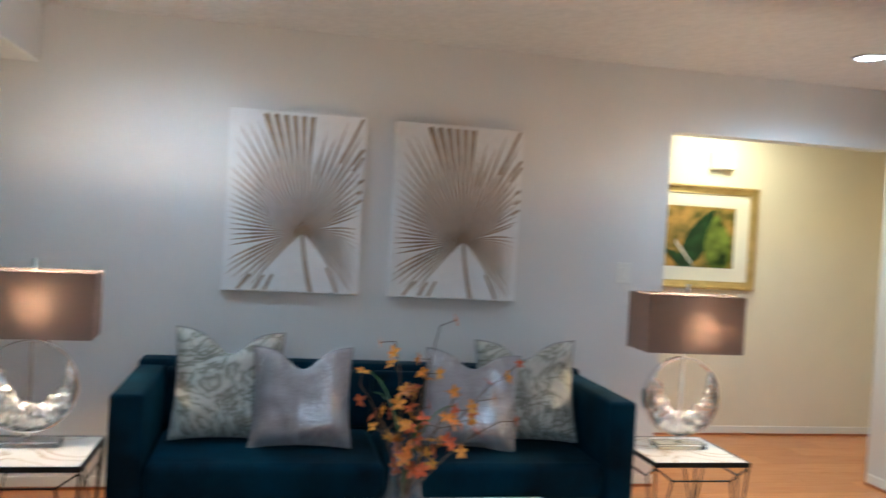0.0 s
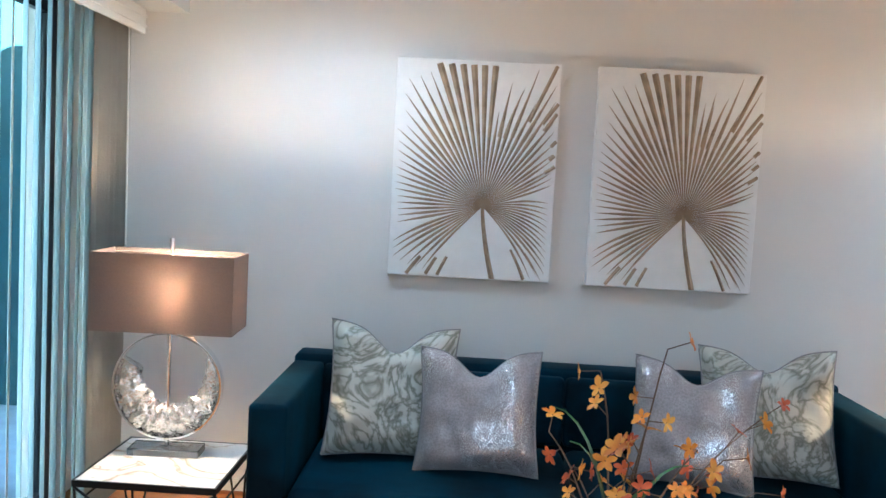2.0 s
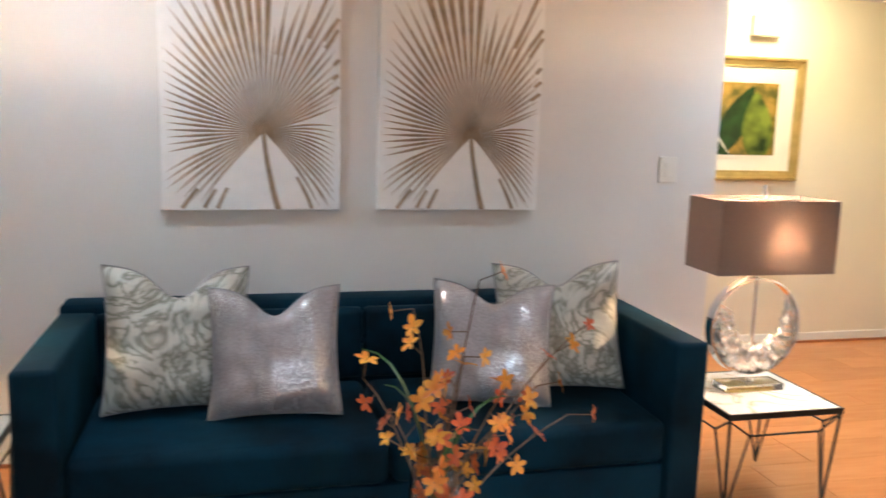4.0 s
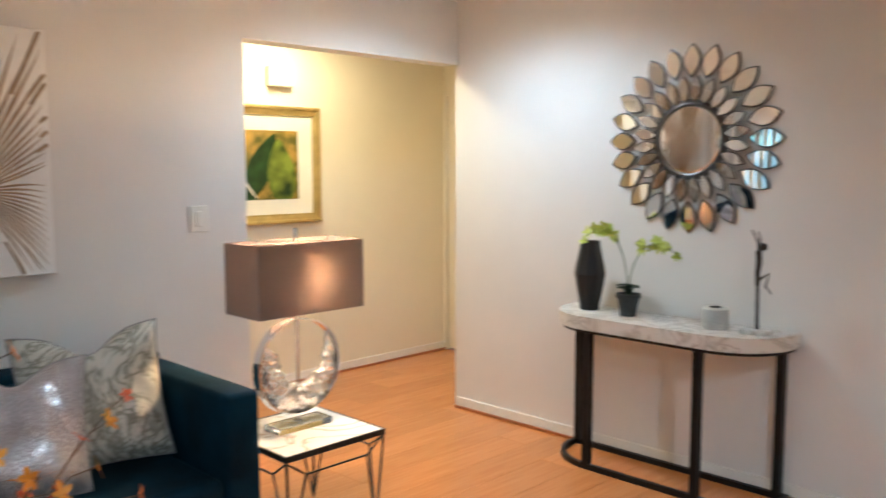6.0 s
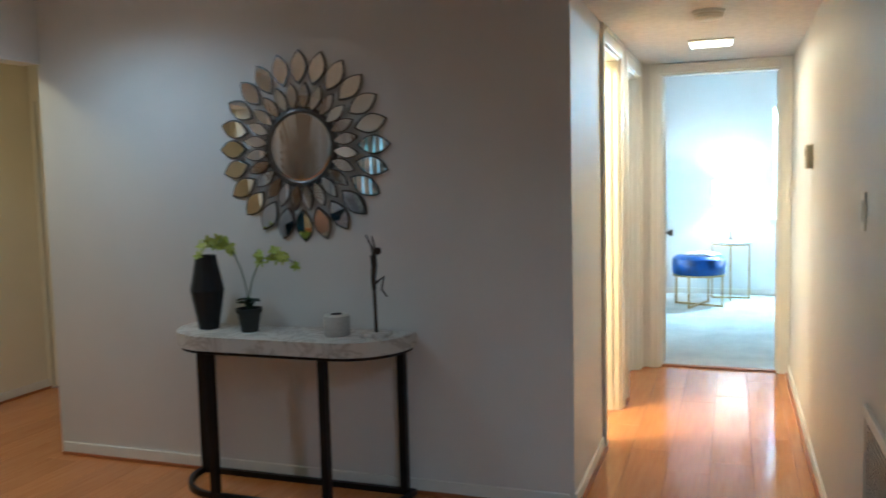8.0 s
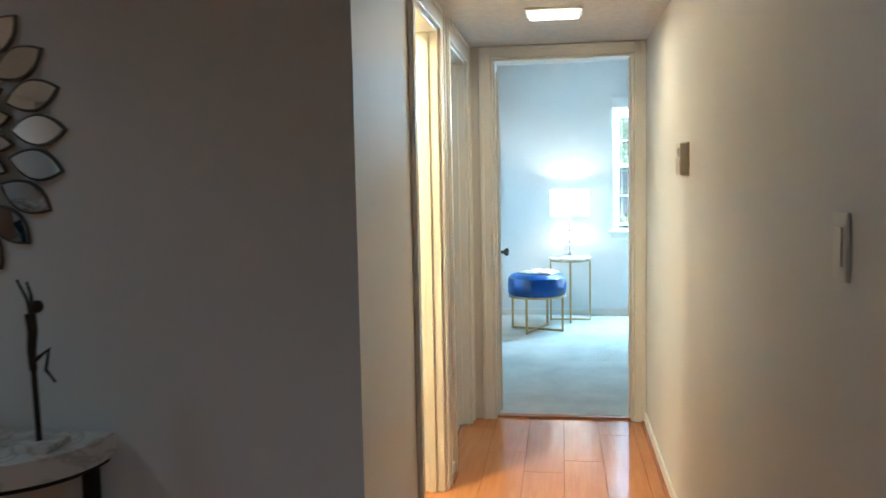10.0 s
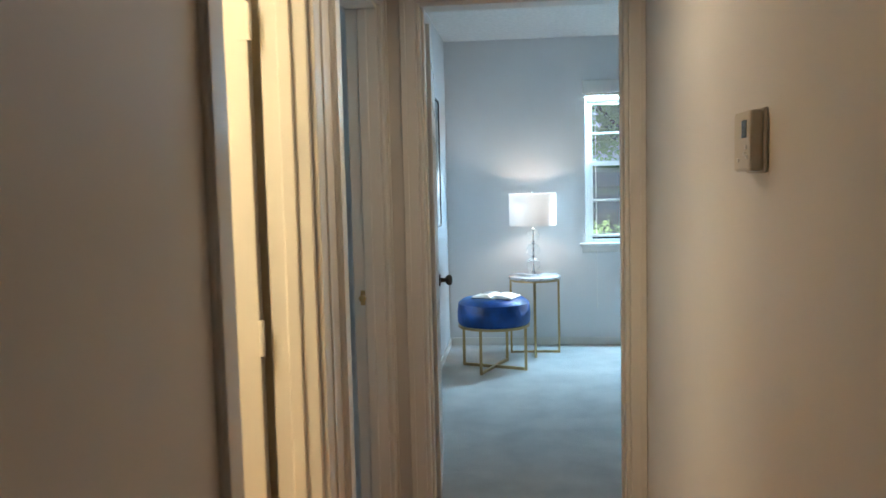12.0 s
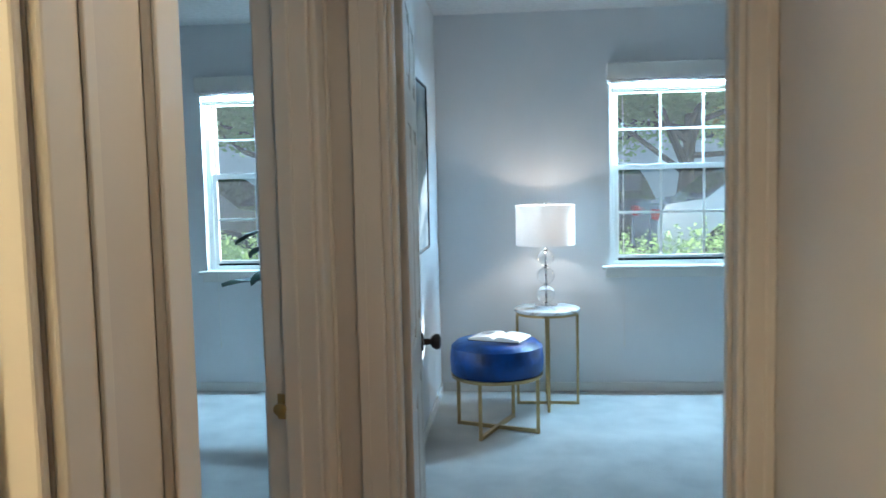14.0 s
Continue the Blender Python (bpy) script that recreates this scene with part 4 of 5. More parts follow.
FLOWERS = (0.40, 2.42)
blossom_vase((*FLOWERS, 0.47))
ct = thing("coffee_table", (FLOWERS[0] + 0.1, FLOWERS[1] - 0.05, 0), "low black and white marble coffee table", "coffee table")
bm = bm_new()
box(bm, -0.42, 0.42, -0.24, 0.24, 0.445, 0.47, bevel=0.004)
part("tabletop", bm, M["marble"], ct, "white marble top")
for sx in (-1, 1):
    for sy in (-1, 1):
        bm = bm_new()
        bar(bm, (sx * 0.39, sy * 0.21, 0), (sx * 0.39, sy * 0.21, 0.446), 0.02, 0.02)
        part("leg", bm, M["black"], ct)


# ---- console wall ----
def stadium(x_wall, x_front, ya, yb, r, n=14):
    """Outline of a top with a straight back and rounded front corners, x towards the wall."""
    pts = [(x_wall, ya), (x_wall, yb)]
    pts += [(x_front + r - r * math.sin(math.pi / 2 * k / n), yb - r + r * math.cos(math.pi / 2 * k / n)) for k in range(n + 1)]
    pts += [(x_front + r - r * math.cos(math.pi / 2 * k / n), ya + r - r * math.sin(math.pi / 2 * k / n)) for k in range(n + 1)]
    return pts


def console():
    root = thing("console_table", (3.515, 2.79, 0), "stone-topped console table with rounded ends on black metal frame", "console table")
    ya, yb = -0.58, 0.555
    xf, top, t = -0.325, 0.728, 0.062
    bm = bm_new()
    prism(bm, stadium(0, xf, ya, yb, 0.27), top - t, top)
    bmesh.ops.bevel(bm, geom=[e for e in bm.edges if abs(e.verts[0].co.z - e.verts[1].co.z) < 1e-5], offset=0.006, segments=2, affect="EDGES")
    part("stone_top", bm, M["stone"], root, "thick pale stone top", True)

    def rail(z0, z1, name):
        out, inn = stadium(-0.012, xf + 0.014, ya + 0.014, yb - 0.014, 0.26), stadium(-0.034, xf + 0.036, ya + 0.036, yb - 0.036, 0.238)
        bm = bm_new()
        q = [[bm.verts.new((*p, z)) for p in o] for z in (z0, z1) for o in (out, inn)]
        n = len(out)
        for k in range(n):
            j = (k + 1) % n
            for a, b in ((0, 1), (2, 3), (0, 2), (1, 3)):
                bm.faces.new((q[a][k], q[a][j], q[b][j], q[b][k]))
        part(name, bm, M["black"], root)

    rail(top - t - 0.016, top - t, "top_rail")
    rail(0.0, 0.026, "foot_rail")
    for x, y in ((xf + 0.028, -0.275), (xf + 0.028, 0.275), (-0.023, 0.515), (-0.023, -0.515)):
        bm = bm_new()
        box(bm, x - 0.017, x + 0.017, y - 0.017, y + 0.017, 0.026, top - t - 0.016)
        part("leg", bm, M["black"], root, "black square steel post")
    return root


console()


def sunburst_mirror():
    root = thing("sunburst_mirror", (CW - 0.002, 2.738, 1.54), "round petal mirror with two rings of leaf-shaped mirrors", "mirror")

    def disc(bm, r, x0, x1, n=48, r1=None):
        a = [bm.verts.new((x0, r * math.cos(2 * math.pi * k / n), r * math.sin(2 * math.pi * k / n))) for k in range(n)]
        b = [bm.verts.new((x1, (r1 or r) * math.cos(2 * math.pi * k / n), (r1 or r) * math.sin(2 * math.pi * k / n))) for k in range(n)]
        bm.faces.new(a), bm.faces.new(b)
        for k in range(n):
            bm.faces.new((a[k], a[(k + 1) % n], b[(k + 1) % n], b[k]))

    bm = bm_new()
    disc(bm, 0.182, 0, -0.016)
    part("backing", bm, M["mirror_back"], root, "dark backing disc")
    bm = bm_new()
    disc(bm, 0.155, -0.016, -0.021, 48, 0.145)
    part("centre_mirror", bm, M["mirror"], root, "round bevelled mirror glass")
    bm = bm_new()
    pts = [(-0.018, 0.160 * math.cos(2 * math.pi * k / 48), 0.160 * math.sin(2 * math.pi * k / 48)) for k in range(49)]
    tube(bm, pts, 0.007, 8, False)
    part("rim", bm, M["mirror_back"], root, "dark beaded rim", True)

    def leaf(r, L, w, x, tilt, ang):
        def outline(sc):
            pts = []
            m = 9
            for s in (1, -1):
                for i in range(m):
                    f = i / m if s == 1 else 1 - i / m
                    pts.append((s * sc * w / 2 * math.sin(math.pi * f) ** 0.85 if 0 < f < 1 else 0.0, (f - 0.5) * L * (1 if sc == 1 else 1 - 2 * (w * (1 - sc) / 2) / L * 1.6)))
            return pts
        place = Matrix.Rotation(ang, 4, "X") @ Matrix.Translation((x, 0, r)) @ Matrix.Rotation(tilt, 4, "Y")
        for nm, sc, x0, x1, mt in (("petal_frame", 1.0, 0.0, -0.008, "mirror_back"), ("petal_mirror", 0.86, -0.0085, -0.011, "mirror")):
            bm = bm_new()
            o = outline(sc)
            a, b = [bm.verts.new((x0, p, q)) for p, q in o], [bm.verts.new((x1, p * 0.97, q * 0.98)) for p, q in o]
            bm.faces.new(a), bm.faces.new(b)
            for k in range(len(o)):
                j = (k + 1) % len(o)
                bm.faces.new((a[k], a[j], b[j], b[k]))
            bm.transform(place)
            part(nm, bm, M[mt], root)

    rnd = random.Random(8)
    for k in range(24):
        leaf(0.226, 0.125, 0.056, -0.016, rnd.uniform(-0.05, 0.05), 2 * math.pi * (k + 0.5) / 24)
    for k in range(24):
        leaf(0.352, 0.158, 0.088, -0.004, 0.10 + rnd.uniform(-0.05, 0.05), 2 * math.pi * k / 24)


sunburst_mirror()
TOP = 0.7285


def faceted_vase(at):
    root = thing("black_vase", at, "tall matte black faceted vase on the console", "vase")
    bm = bm_new()
    lathe(bm, [(0.045, 0), (0.078, 0.175), (0.045, 0.335), (0.036, 0.335), (0.06, 0.175), (0.02, 0.02)], 9)
    part("vase_body", bm, M["matte_black"], root)


faceted_vase((3.385, 3.175, TOP))


def orchid(at):
    root = thing("potted_orchid", at, "small dark pot with lime green orchid sprays", "plant")
    bm = bm_new()
    lathe(bm, [(0.036, 0), (0.052, 0.085), (0.058, 0.086), (0.058, 0.104), (0.05, 0.104), (0.048, 0.09), (0.02, 0.088)], 24)
    part("pot", bm, M["dark_pot"], root, "dark grey pot", True)
    for k in range(11):
        a = 2 * math.pi * k / 11 * 1.7
        bm = bm_new()
        rows = []
        for f, w in ((0, 0.012), (0.5, 0.017), (1, 0.002)):
            p = Vector((math.cos(a) * 0.055 * f, math.sin(a) * 0.055 * f, 0.10 + 0.035 * math.sin(f * 2.2) + 0.002 * k))
            s = Vector((-math.sin(a), math.cos(a), 0)) * w
            rows.append([bm.verts.new(p - s), bm.verts.new(p + Vector((0, 0, -0.006))), bm.verts.new(p + s)])
        for r0, r1 in zip(rows, rows[1:]):
            for j in range(2):
                bm.faces.new((r0[j], r0[j + 1], r1[j + 1], r1[j]))
        part("rosette_leaf", bm, M["dark_leaf"], root, "dark green rosette leaf", True)
    rnd = random.Random(4)
    for s, reach, up in ((1, 0.23, 0.24), (-1, 0.25, 0.185)):
        pts = []
        for i in range(14):
            f = i / 13
            pts.append(Vector((-0.02 * f, s * reach * f ** 1.6, 0.10 + (up + 0.06) * math.sin(f * 2.15) ** 0.9 if f else 0.10)))
        bm = bm_new()
        tube(bm, pts, 0.0032, 6, True, 0.0018)
        part("spray_stem", bm, M["green_leaf"], root, "arching green stem", True)
        for i in range(22):
            p = pts[7 + i % 7] + Vector((rnd.uniform(-0.03, 0.03), rnd.uniform(-0.022, 0.022), rnd.uniform(-0.02, 0.025)))
            bloom(root, p, (rnd.uniform(-1, 0), rnd.uniform(-0.5, 0.5), rnd.uniform(-0.3, 0.7)), 0.031, M["lime"], 90 + i)


orchid((3.36, 2.945, TOP))
sp = thing("smart_speaker", (3.36, 2.515, TOP), "short round speaker with pale grey fabric sides", "speaker")
bm = bm_new()
lathe(bm, [(0.052, 0), (0.056, 0.006), (0.056, 0.078), (0.052, 0.084)], 32)
part("fabric_body", bm, M["speaker"], sp, smooth=True)
bm = bm_new()
lathe(bm, [(0.0515, 0.0842), (0.050, 0.090), (0.03, 0.091)], 32)
part("top_plate", bm, M["plastic"], sp, "white top plate", True)
bm = bm_new()
lathe(bm, [(0.026, 0.0912), (0.026, 0.0925)], 24)
part("control_pad", bm, M["slot"], sp, "dark control pad")


def figurine(at):
    bm = bm_new()
    box(bm, -0.05, 0.05, -0.055, 0.055, 0, 0.018, bevel=0.002)
    tube(bm, [(0, 0, 0.016), (0, 0.004, 0.22)], 0.0075, 10)
    tube(bm, [(0, 0.004, 0.20), (0, 0.006, 0.25), (0, 0.0, 0.30), (0, 0.004, 0.345)], 0.010, 10, True, 0.014)
    tube(bm, [(0, -0.002, 0.225), (0, -0.042, 0.255), (0, -0.030, 0.20), (0, -0.055, 0.17)], 0.007, 8, True, 0.004)
    tube(bm, [(0, 0.004, 0.345), (0, 0.012, 0.385), (0, 0.035, 0.43)], 0.006, 8, True, 0.003)
    tube(bm, [(0, -0.004, 0.345), (0, -0.002, 0.39), (0, 0.008, 0.425)], 0.006, 8, True, 0.003)
    bmesh.ops.create_icosphere(bm, subdivisions=2, radius=0.017, matrix=Matrix.Translation((0, -0.016, 0.362)))
    ob = part("figurine", bm, M["bronze"], None, "dark bronze abstract dancer figurine on a flat base", True)
    ob.matrix_world = pose(*at, 0, 0, 0)
    ob["category"] = "figurine"
    ob.data.materials.append(M["stone"])
    for face in ob.data.polygons:
        if face.center.z < 0.0185 and max(abs(face.center.x), abs(face.center.y)) + 10 * face.area > 0.03:
            face.material_index = 1


figurine((3.37, 2.335, TOP))


# ---- entry ----
def framed_print():
    root = thing("framed_print", (2.942, 5.37, 1.433), "gold-framed green leaf print with cream mat", "picture")
    w, h = 0.465, 0.373
    for z0, z1, x0, x1, turn in ((h, h - 0.06, -w, w, 0), (-h, -h + 0.06, -w, w, 0), (-w, -w + 0.06, -h, h, 1), (w, w - 0.06, -h, h, 1)):
        bm = bm_new()
        prof = ((0.0, -0.001), (0.0, -0.030), (0.12, -0.040), (0.30, -0.040), (0.42, -0.032), (0.85, -0.024), (1.0, -0.026), (1.0, -0.002))
        ends = []
        for e, sg in ((x0, 1), (x1, -1)):
            row = []
            for f, d in prof:
                across, along = z0 + (z1 - z0) * f, e + sg * 0.06 * f
                row.append(bm.verts.new((along, d, across) if not turn else (across, d, along)))
            ends.append(row)
        for k in range(len(prof)):
            q = (k + 1) % len(prof)
            bm.faces.new((ends[0][k], ends[0][q], ends[1][q], ends[1][k]))
        for row in ends:
            bm.faces.new(row)
        part("frame_bar", bm, M["gold_frame"], root, "gilt wooden frame")
    bm = bm_new()
    box(bm, -w + 0.06, w - 0.06, -0.018, -0.002, -h + 0.06, h - 0.06)
    part("mat_board", bm, M["mat_board"], root, "cream mat board")
    pw, ph = w - 0.175, h - 0.155
    bm = bm_new()
    for b in ((-pw - 0.02, pw + 0.02, ph + 0.012, ph + 0.02), (-pw - 0.02, pw + 0.02, -ph - 0.02, -ph - 0.012), (-pw - 0.02, -pw - 0.012, -ph - 0.012, ph + 0.012), (pw + 0.012, pw + 0.02, -ph - 0.012, ph + 0.012)):
        box(bm, b[0], b[1], -0.021, -0.0185, b[2], b[3])
    part("mat_fillet", bm, M["mat_board"], root, "raised cream fillet")
    bm = bm_new()
    box(bm, -pw, pw, -0.020, -0.0185, -ph, ph)
    part("print", bm, M["photo_gold"], root, "gold and brown print ground")

    def printed(name, cx, cz, length, width, ang, depth, material, label):
        bm = bm_new()
        front = []
        for k in range(40):
            f = (k % 20) / 20 if k < 20 else 1 - (k % 20) / 20
            u, v = (f - 0.5) * length, (1 if k < 20 else -1) * width / 2 * math.sin(math.pi * f) ** 0.75 * (1 - 0.25 * f)
            x, z = cx + u * math.cos(ang) - v * math.sin(ang), cz + u * math.sin(ang) + v * math.cos(ang)
            front.append(bm.verts.new((max(-pw, min(pw, x)), depth, max(-ph, min(ph, z)))))
        bmesh.ops.remove_doubles(bm, verts=bm.verts, dist=0.0004)
        bmesh.ops.contextual_create(bm, geom=list(bm.verts))
        part(name, bm, material, root, label)

    printed("printed_leaf", 0.0, -0.02, 0.50, 0.20, radians(62), -0.0206, M["leaf_print"], "dark green printed leaf")
    printed("printed_leaf", 0.16, -0.06, 0.46, 0.24, radians(96), -0.0212, M["photo_green"], "dark green printed leaf")
    printed("printed_leaf", -0.13, -0.17, 0.30, 0.09, radians(150), -0.0209, M["leaf_print"], "dark green printed leaf")
    printed("printed_stem", -0.10, -0.12, 0.26, 0.016, radians(-50), -0.0218, M["mat_board"], "pale printed stem")


framed_print()
ch = thing("door_chime", (3.10, 5.37, 1.985), "white box door chime high on the wall", "door chime")
bm = bm_new()
box(bm, -0.09, 0.09, -0.045, -0.001, -0.055, 0.065, bevel=0.004)
part("cover", bm, M["cream"], ch)
bm = bm_new()
box(bm, -0.085, 0.085, -0.043, -0.006, -0.058, -0.0555)
part("grille", bm, M["thermo"], ch)


# ---- hallway ----
th = thing("thermostat", (4.67, HR, 1.445), "beige wall thermostat with small grey display", "thermostat", rz=180)
bm = bm_new()
box(bm, -0.062, 0.062, -0.008, -0.001, -0.062, 0.062, bevel=0.003)
part("back_plate", bm, M["thermo"], th)
bm = bm_new()
box(bm, -0.058, 0.058, -0.034, -0.008, -0.058, 0.058, bevel=0.006)
part("body", bm, M["thermo"], th)
bm = bm_new()
box(bm, 0.004, 0.040, -0.0352, -0.0342, 0.006, 0.040, bevel=0.0003)
part("display", bm, M["screen"], th, "grey display")
for x, z in ((0.035, -0.012), (0.026, -0.024), (0.042, -0.03), (-0.02, -0.036)):
    bm = bm_new()
    box(bm, x - 0.006, x + 0.006, -0.0365, -0.0342, z - 0.004, z + 0.004, bevel=0.0008)
    part("button", bm, M["plastic"], th)

gr = thing("air_grille", (2.52, HR, 0.57), "white louvred return air grille low on the wall", "vent", rz=180)
# Flat sheet on the wall, coloured near black as the shade between louvres.
bm = bm_new()
box(bm, -0.25, 0.25, -0.003, -0.0005, -0.12, 0.12)
part("backing", bm, M["slot"], gr, "near-black sheet for the shade behind the louvres")
for b in ((-0.28, 0.28, 0.12, 0.15), (-0.28, 0.28, -0.15, -0.12), (-0.28, -0.25, -0.12, 0.12), (0.25, 0.28, -0.12, 0.12)):
    bm = bm_new()
    box(bm, b[0], b[1], -0.012, -0.0005, b[2], b[3], bevel=0.002)
    part("frame", bm, M["plastic"], gr)
for k in range(15):
    bm = bm_new()
    z = -0.112 + k * 0.016
    bar(bm, (-0.25, -0.008, z), (0.25, -0.008, z), 0.002, 0.006)
    part("louvre", bm, M["plastic"], gr)

hl = thing("hall_light", (5.24, 1.04, HC), "lit square flush hallway ceiling light", "ceiling light")
bm = bm_new()
box(bm, -0.10, 0.10, -0.125, 0.125, -0.012, -0.0005, bevel=0.003)
part("frame", bm, M["plastic"], hl)
bm = bm_new()
box(bm, -0.085, 0.085, -0.11, 0.11, -0.024, -0.0125, bevel=0.004)
part("diffuser", bm, M["led"], hl, "glowing warm white diffuser")
sd = thing("smoke_detector", (4.27, 1.03, HC), "round white smoke detector on the hallway ceiling", "smoke detector")
bm = bm_new()
lathe(bm, [(0.075, -0.0005), (0.075, -0.012), (0.066, -0.016), (0.064, -0.034), (0.05, -0.042), (0.02, -0.044)], 32)
part("housing", bm, M["plastic"], sd, smooth=True)
bm = bm_new()
lathe(bm, [(0.0665, -0.017), (0.0665, -0.022), (0.064, -0.0225)], 32)
part("vent_ring", bm, M["thermo"], sd)


dc = thing("door_catch", (6.034, 1.612, 0.95), "small brass latch catch on the door jamb", "latch")
bm = bm_new()
box(bm, -0.002, 0, -0.012, 0.012, -0.028, 0.028)
part("strike_plate", bm, M["brass"], dc)
bm = bm_new()
lathe(bm, [(0.006, 0.0), (0.006, 0.012), (0.013, 0.017), (0.014, 0.026), (0.006, 0.031)], 16)
bm.transform(Matrix.Translation((-0.002, 0, 0)) @ Matrix.Rotation(radians(-90), 4, "Y"))
part("catch_knob", bm, M["brass"], dc, smooth=True)


# ---- bedrooms ----
def sash_window(name, y0, y1):
    """A double-hung white window with 3 by 2 panes in each sash, sill, valance and raised blind."""
    root = thing(name, (9.81, (y0 + y1) / 2, 0), "white double-hung window with divided panes looking on trees", "window")
    root["kind"] = "structure"
    hw = (y1 - y0) / 2
    zm = 1.487

    def bx(nm, a0, a1, b0, b1, c0, c1, mt="trim", bev=0.002, label=""):
        bm = bm_new()
        box(bm, a0, a1, b0, b1, c0, c1, bevel=bev)
        return part(nm, bm, M[mt], root, label)

    for b in ((-hw, -hw + 0.035, Z0, Z1), (hw - 0.035, hw, Z0, Z1), (-hw + 0.035, hw - 0.035, Z0, Z0 + 0.03), (-hw + 0.035, hw - 0.035, Z1 - 0.03, Z1)):
        bx("window_frame", 0.06, 0.13, *b)
    for lo, hi, x in ((Z0 + 0.03, zm + 0.018, 0.07), (zm - 0.018, Z1 - 0.03, 0.10)):
        a = hw - 0.035
        for b in ((-a, -a + 0.03, lo, hi), (a - 0.03, a, lo, hi), (-a + 0.03, a - 0.03, lo, lo + 0.036), (-a + 0.03, a - 0.03, hi - 0.036, hi)):
            bx("sash_bar", x, x + 0.028, *b)
        # Pane material carries the bright haze over the view.
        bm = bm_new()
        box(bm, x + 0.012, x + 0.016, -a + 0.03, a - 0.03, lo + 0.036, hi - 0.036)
        part("pane", bm, M["hazy_glass"], root, "glass pane with daylight haze mixed in").visible_shadow = False
        w = 2 * (a - 0.03) / 3
        for k in (1, 2):
            y = -a + 0.03 + k * w
            bx("muntin", x + 0.004, x + 0.0115, y - 0.008, y + 0.008, lo + 0.036, hi - 0.036, bev=0.001)
        z = (lo + hi) / 2
        bx("muntin", x + 0.0042, x + 0.0113, -a + 0.03, a - 0.03, z - 0.008, z + 0.008, bev=0.001)
    bx("dark_gasket", 0.062, 0.069, -hw + 0.06, hw - 0.06, Z0 + 0.031, Z0 + 0.045, "slot", 0.001)
    bx("window_sill", -0.045, 0.06, -hw - 0.05, hw + 0.05, Z0 - 0.018, Z0 + 0.002, bev=0.005)
    bx("apron", -0.016, -0.001, -hw - 0.03, hw + 0.03, Z0 - 0.075, Z0 - 0.0185, bev=0.004)
    bx("blind_valance", -0.055, -0.002, -hw - 0.02, hw + 0.02, 2.045, 2.15, bev=0.006, label="white blind valance")
    for k in range(6):
        bx("blind_slat", -0.045, 0.005, -hw + 0.01, hw - 0.01, 1.966 + 0.0135 * k, 1.974 + 0.0135 * k, "thermo", 0.001)
    bm = bm_new()
    tube(bm, [(-0.035, hw - 0.08, 2.04), (-0.035, hw - 0.085, 0.35)], 0.0018, 5)
    tube(bm, [(-0.035, hw - 0.085, 0.35), (-0.035, hw - 0.085, 0.31)], 0.005, 6)
    part("blind_cord", bm, M["plastic"], root, "white pull cord")


sash_window("window_1", *WIN1)
sash_window("window_2", *WIN2)


def round_stool(at):
    root = thing("round_stool", at, "round royal blue velvet stool on crossed brass legs", "stool")
    bm = bm_new()
    R = 0.262
    prof = [(0.10, 0.33), (R - 0.012, 0.33), (R, 0.345), (R + 0.004, 0.42), (R - 0.004, 0.485), (R - 0.035, 0.512), (0.12, 0.522), (0.02, 0.522)]
    lathe(bm, prof, 48)
    part("seat", bm, M["blue_velvet"], root, "tufted royal blue velvet", True)
    bm = bm_new()
    lathe(bm, [(R - 0.02, 0.312), (R - 0.002, 0.312), (R - 0.002, 0.3295), (R - 0.02, 0.3295)], 48)
    part("ring", bm, M["brass"], root, "brass seat ring")
    for k in range(4):
        a = radians(69 + 90 * k)
        c = Vector((math.cos(a), math.sin(a), 0)) * (R - 0.018)
        bm = bm_new()
        bar(bm, c + Vector((0, 0, 0.0)), c + Vector((0, 0, 0.312)), 0.020, 0.020)
        part("leg", bm, M["brass"], root)
        bm = bm_new()
        bar(bm, Vector((0, 0, 0.011 + 0.0004 * k)), c * 0.96 + Vector((0, 0, 0.011 + 0.0004 * k)), 0.020, 0.020)
        part("cross_foot", bm, M["brass"], root)


STOOL = (8.965, 1.236)
round_stool((*STOOL, 0.004))
bk = thing("open_book", (STOOL[0] - 0.01, STOOL[1] - 0.02, 0.5265), "open book lying on the blue stool", "book", rz=70)
for s in (-1, 1):
    bm = bm_new()
    rows = []
    for i in range(9):
        f = i / 8
        x, z = s * 0.15 * f, 0.012 + 0.016 * math.sin(math.pi * f ** 0.6) * (1 - 0.3 * f)
        rows.append((x, z))
    t = [[bm.verts.new((x, y, z)) for y in (-0.10, 0.10)] for x, z in rows]
    u = [[bm.verts.new((x, y, 0.003)) for y in (-0.10, 0.10)] for x, z in rows]
    for k in range(8):
        bm.faces.new((t[k][0], t[k + 1][0], t[k + 1][1], t[k][1]))
        bm.faces.new((u[k][0], u[k + 1][0], u[k + 1][1], u[k][1]))
        for e in (0, 1):
            bm.faces.new((t[k][e], t[k + 1][e], u[k + 1][e], u[k][e]))
    for k in (0, 8):
        bm.faces.new((t[k][0], t[k][1], u[k][1], u[k][0]))
    part("page_block", bm, M["paper"], bk, "white pages", True)
bm = bm_new()
box(bm, -0.155, 0.155, -0.104, 0.104, 0, 0.003)
part("cover", bm, M["matte_black"], bk, "dark book cover")
bm = bm_new()
box(bm, 0.05, 0.11, -0.06, 0.02, 0.0265, 0.0275)
part("printed_block", bm, M["ink"], bk)


